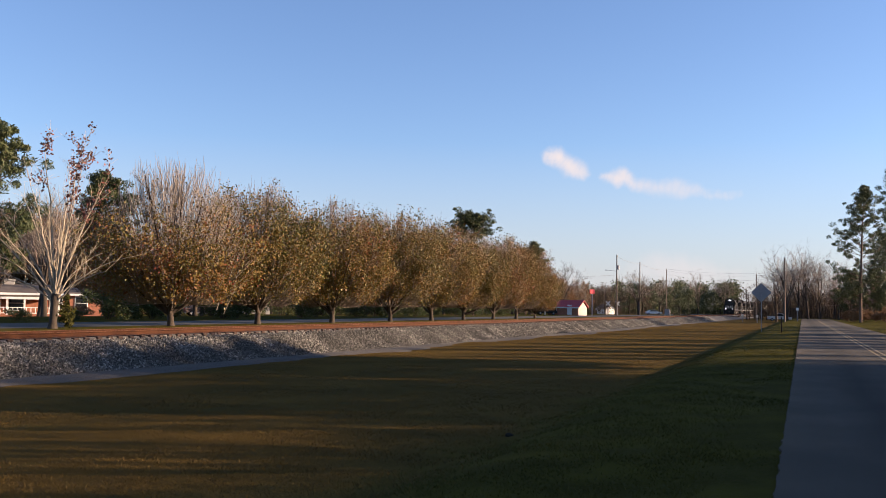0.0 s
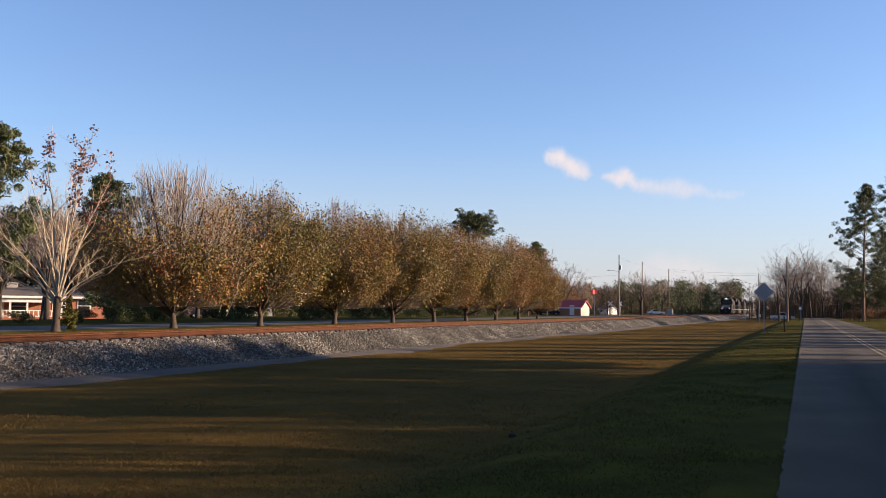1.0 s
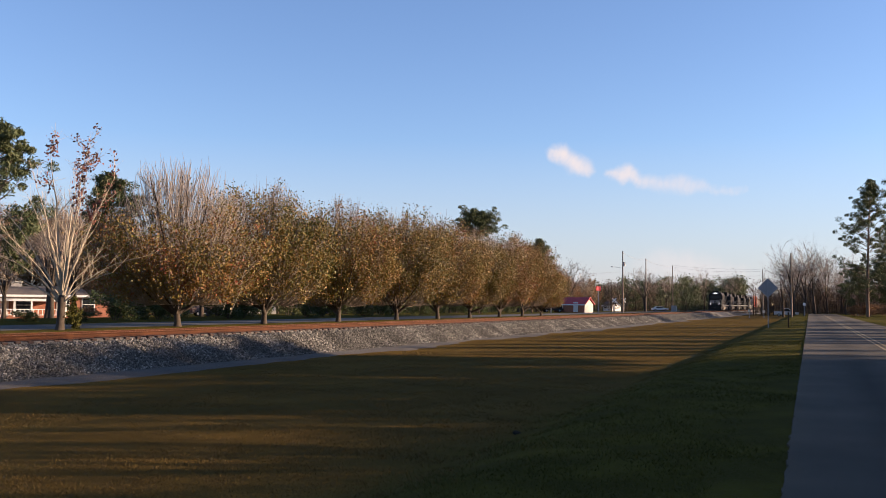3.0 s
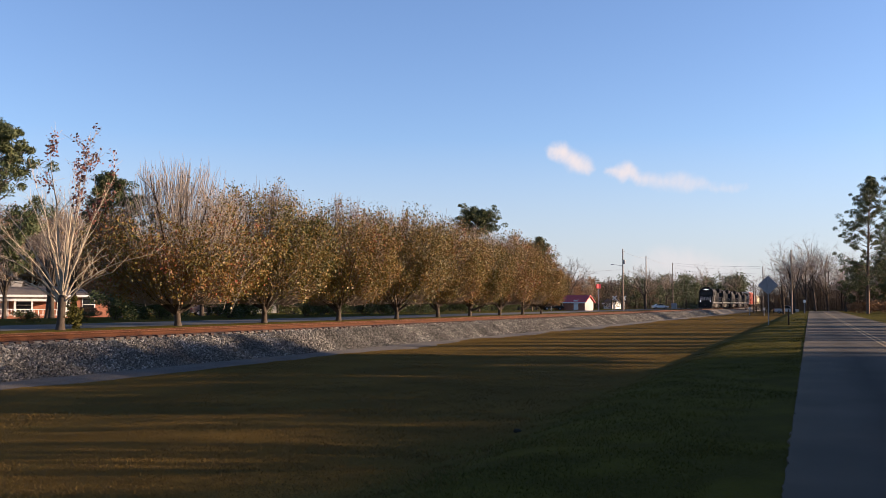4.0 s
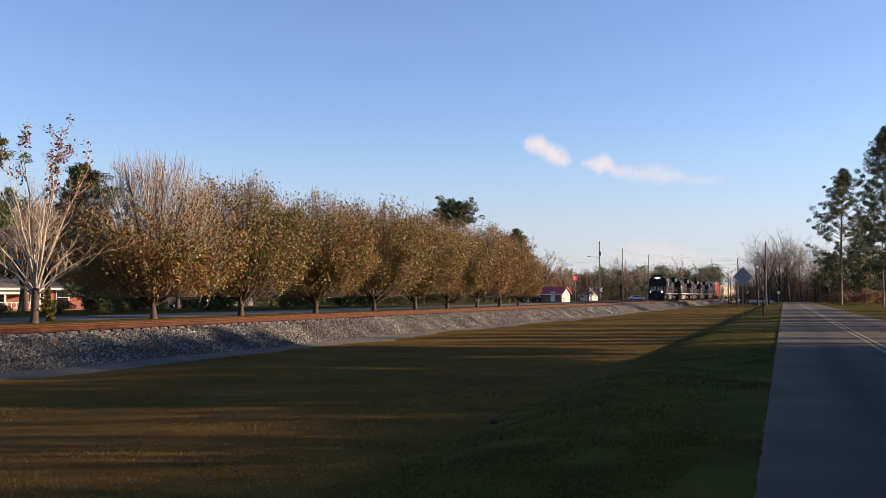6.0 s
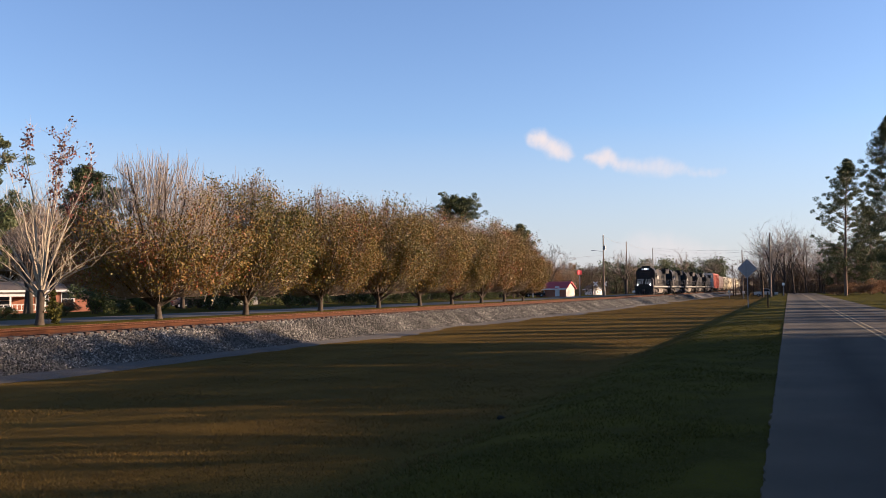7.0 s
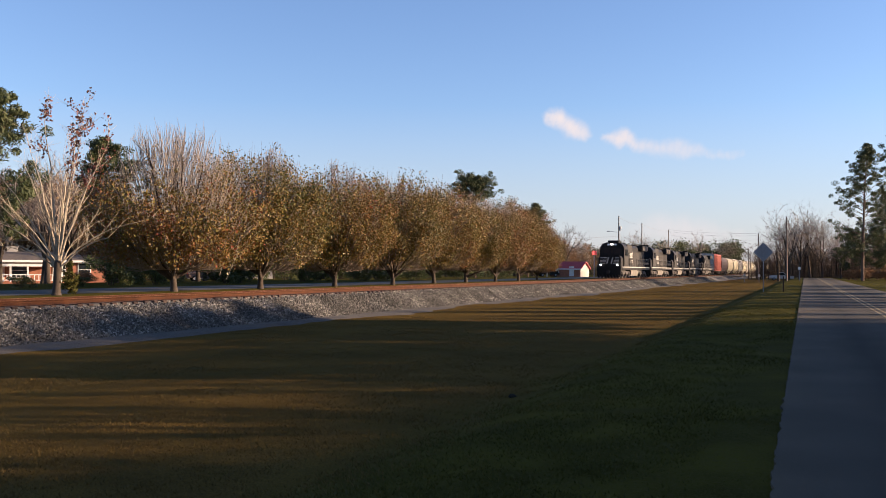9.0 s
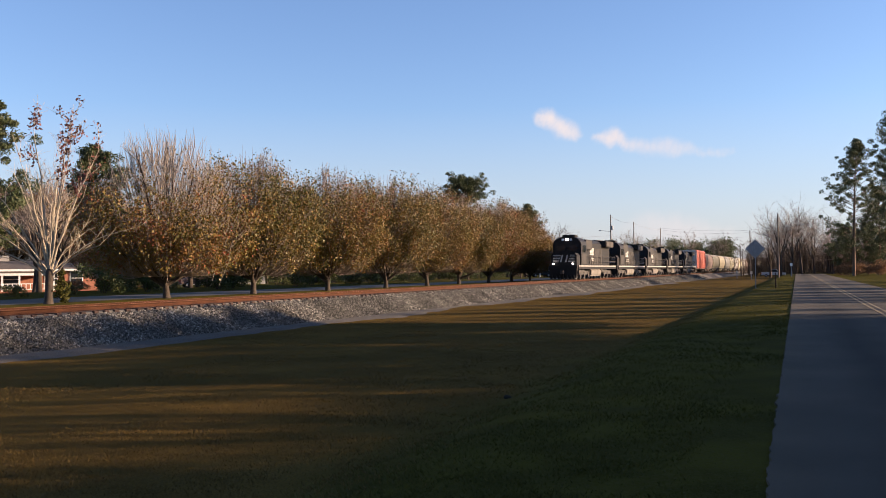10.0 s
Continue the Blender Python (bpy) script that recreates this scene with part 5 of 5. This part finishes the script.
gable_house("brick_house", -84, 84, 42, 19, 8, 2.5, 0.9, "brick", "roof", "low red brick ranch house with a white columned porch",
            windows=((7.2, 0.9, 1.2, 1.3), (4.6, 0.9, 1.2, 1.3), (-3.5, 0.7, 1.5, 1.5), (0.5, 0.7, 1.5, 1.5), (-7, 0.7, 1.5, 1.5)), door=-1.5, chimney=(-0.5, 0.6), porch=(-9, 5.0, 2.4))
gable_house("clapboard_house", -94, 142, 38, 14, 8, 2.6, 1.6, "beige", "roof", "pale clapboard house behind the pear trees", windows=((-4, 0.8, 1.1, 1.4), (0, 0.8, 1.1, 1.4), (4, 0.8, 1.1, 1.4)), door=2)
gable_house("red_roofed_shop", -46.2, 196, -10, 6.8, 4.6, 1.75, 1.25, "brick", "redroof", "small shop with a red metal roof and white gable", windows=((-2, 0.7, 1.0, 1.2),), door=1.5, gable_wall="beige")
gable_house("small_white_house", -50.5, 260, -40, 3.5, 3.2, 1.6, 1.1, "white", "roof", "small white gabled outbuilding near the crossing", windows=((-1, 0.7, 0.8, 1.0),), gable_wall="white")


def make_shop_sign():
    e = thing("pole_sign", at(-42.4, 203, 50, s=False), "bright red square sign on a tall pole", "sign")
    part("panel", boxes((-0.6, 0.6, -0.12, 0.12, 4.7, 5.6), bevel=0.03), M["redsign"], e, "plain red sign panel")
    part("post", boxes((-0.09, 0.09, -0.09, 0.09, -0.2, 4.6)), M["galv"], e)


make_shop_sign()


# ---- parked vehicles ----
def make_vehicle(name, x, y, turn, paint, label, prof, L, w=1.75, glass=(), group="parked vehicles", dz=0.0):
    """Local x is its length; prof the side outline (x, z)."""
    e = thing(name, at(x, y, turn, dz, s=False), label, "vehicle", group)
    bm = bmesh.new()
    extrude_profile(bm, prof, -w / 2, w / 2, "Y")
    bmesh.ops.bevel(bm, geom=[q for q in bm.edges if abs(q.verts[0].co.y - q.verts[1].co.y) < 0.01], offset=0.07, segments=2, affect="EDGES")
    body = part("body", bm, M[paint], e)
    for g in glass:
        for s in (-1, 1):
            bm = bmesh.new()
            extrude_profile(bm, g, s * w / 2 - 0.012, s * w / 2 + 0.012, "Y")
            part("side_glass", bm, M["glass"], body)
    for wx in (L * 0.19, L * 0.81):
        for s in (-1, 1):
            bm = bmesh.new()
            cyl(bm, (wx, s * (w / 2 - 0.2), 0.34), (wx, s * (w / 2 + 0.01), 0.34), 0.34, seg=18)
            wh = part("wheel", bm, M["rubber"], e)
            bm = bmesh.new()
            cyl(bm, (wx, s * (w / 2 + 0.01), 0.34), (wx, s * (w / 2 + 0.03), 0.34), 0.2, seg=14)
            part("rim", bm, M["galv"], wh)
    for px, nm, mt in ((0.02, "tail_light", "redsign"), (L - 0.02, "headlamp", "galv")):
        for s in (-1, 1):
            part(nm, boxes((px - 0.04, px + 0.04, s * (w / 2 - 0.25) - 0.12, s * (w / 2 - 0.25) + 0.12, 0.75, 0.92)), M[mt], e)
    return e


PICKUP = [(0, 0.45), (5.1, 0.45), (5.15, 0.95), (3.75, 1.12), (3.1, 1.78), (1.95, 1.8), (1.8, 1.12), (0, 1.1)]
SEDAN = [(0, 0.4), (4.5, 0.4), (4.5, 0.8), (3.4, 0.95), (2.7, 1.4), (1.3, 1.42), (0.6, 1.0), (0, 0.95)]
make_vehicle("pickup_truck", -7.4, 225, 3, "silver", "silver pickup truck parked at the crossing", PICKUP, 5.1, 1.9, ([(2.05, 1.15), (3.55, 1.15), (3.02, 1.7), (2.05, 1.72)],), dz=0.1)
make_vehicle("car", -41.0, 268, 20, "white", "white car stopped by the crossing", SEDAN, 4.5, 1.75, ([(0.9, 1.0), (3.2, 1.0), (2.65, 1.35), (1.35, 1.36)],))
make_vehicle("car", -52.0, 192, 30, "black", "black car parked beside the red-roofed shop", SEDAN, 4.5, 1.75, ([(0.9, 1.0), (3.2, 1.0), (2.65, 1.35), (1.35, 1.36)],))
make_vehicle("car", -71, 98, 45, "darkcar", "dark red car parked on a drive", SEDAN, 4.5, 1.75, ([(0.9, 1.0), (3.2, 1.0), (2.65, 1.35), (1.35, 1.36)],))

def make_clod():
    e = thing("clod", at(-4.6, 15.4, 20), "small dark clod of earth lying on the grass", "stone")
    bm = bmesh.new()
    bmesh.ops.create_icosphere(bm, subdivisions=2, radius=0.075)
    for v in bm.verts:
        v.co *= 1 + 0.35 * noise.noise(v.co * 9)
        v.co.z *= 0.6
    part("lump", bm, M["rubber"], e, smooth=True)


make_clod()


def make_crossing():
    """Warning signals and low clutter where the street crosses the track."""
    for x, y, turn in ((-47.6, 248, 10), (-45.8, 252, -10)):
        e = thing("crossing_signal", at(x, y, turn, s=False), "white crossed-board warning signal at the crossing", "signal", "crossing signals")
        part("mast", boxes((-0.07, 0.07, -0.07, 0.07, -0.2, 3.4), bevel=0.01), M["galv"], e)
        for t in (45, -45):
            part("board", boxes((-0.75, 0.75, -0.03, 0.03, -0.12, 0.12)), M["white"], e, "white crossed board", m=pose(0, -0.1 - 0.0005 * t, 2.9, 0, t, 0))
        part("lamp_bar", boxes((-0.45, 0.45, -0.1, -0.05, 1.95, 2.15)), M["black"], e)
    for x, y, h in ((-48.4, 186, 2.9), (-45.5, 236, 1.5), (-33.5, 262, 1.2)):
        e = thing("pale_post", at(x, y, 0, s=False), "slim pale post standing by the street", "post", "pale posts")
        part("shaft", boxes((-0.12, 0.12, -0.12, 0.12, -0.2, h), bevel=0.02), M["beige"], e)
        part("cap", boxes((-0.15, 0.15, -0.15, 0.15, h, h + 0.06), bevel=0.01), M["white"], e)
    e = thing("relay_cabinet", at(-32.0, 245, 0, s=False), "grey steel relay cabinet beside the track", "cabinet")
    part("body", boxes((-0.6, 0.6, -0.4, 0.4, 0.05, 1.5), bevel=0.03), M["galv"], e)
    part("door", boxes((-0.5, 0.5, -0.43, -0.4, 0.15, 1.4), bevel=0.01), M["galv"], e)
    part("plinth", boxes((-0.7, 0.7, -0.5, 0.5, -0.3, 0.06)), M["beige"], e)


make_crossing()

# ---- ties, one by one ----
def make_ties():
    rnd = random.Random(2)
    me = None
    holder = tagged(new("track_ties"), "creosoted wooden railway ties", "tie", kind="structure")
    for i in range(290):
        y = 10 + i * 0.55
        if me is None:
            bm = boxes((-1.3, 1.3, -0.115, 0.115, -0.30, -0.165), bevel=0.012)
            ob = part("tie", bm, M["tie"], holder)
            me = ob.data
        else:
            ob = new("tie", me)
            ob.parent = holder
        ob.matrix_basis = on_track(y, rnd.gauss(0, 0.03)) @ pose(0, 0, rnd.gauss(0, 0.006), 0, 0, rnd.gauss(0, 1.2))


make_ties()
FRONT_AT = [(0, 295.6), (10, 97.6)]                       # nose along the road at the clip's start and end


def motions():
    speed = (FRONT_AT[1][1] - FRONT_AT[0][1]) / 10.0
    times = [0, 0.1] + [0.5 * i for i in range(1, 20)] + [9.9, 10.0]
    for ob, back in TRAIN:
        walk(ob, [(t, on_track(FRONT_AT[0][1] + speed * t + back)) for t in times])


motions()
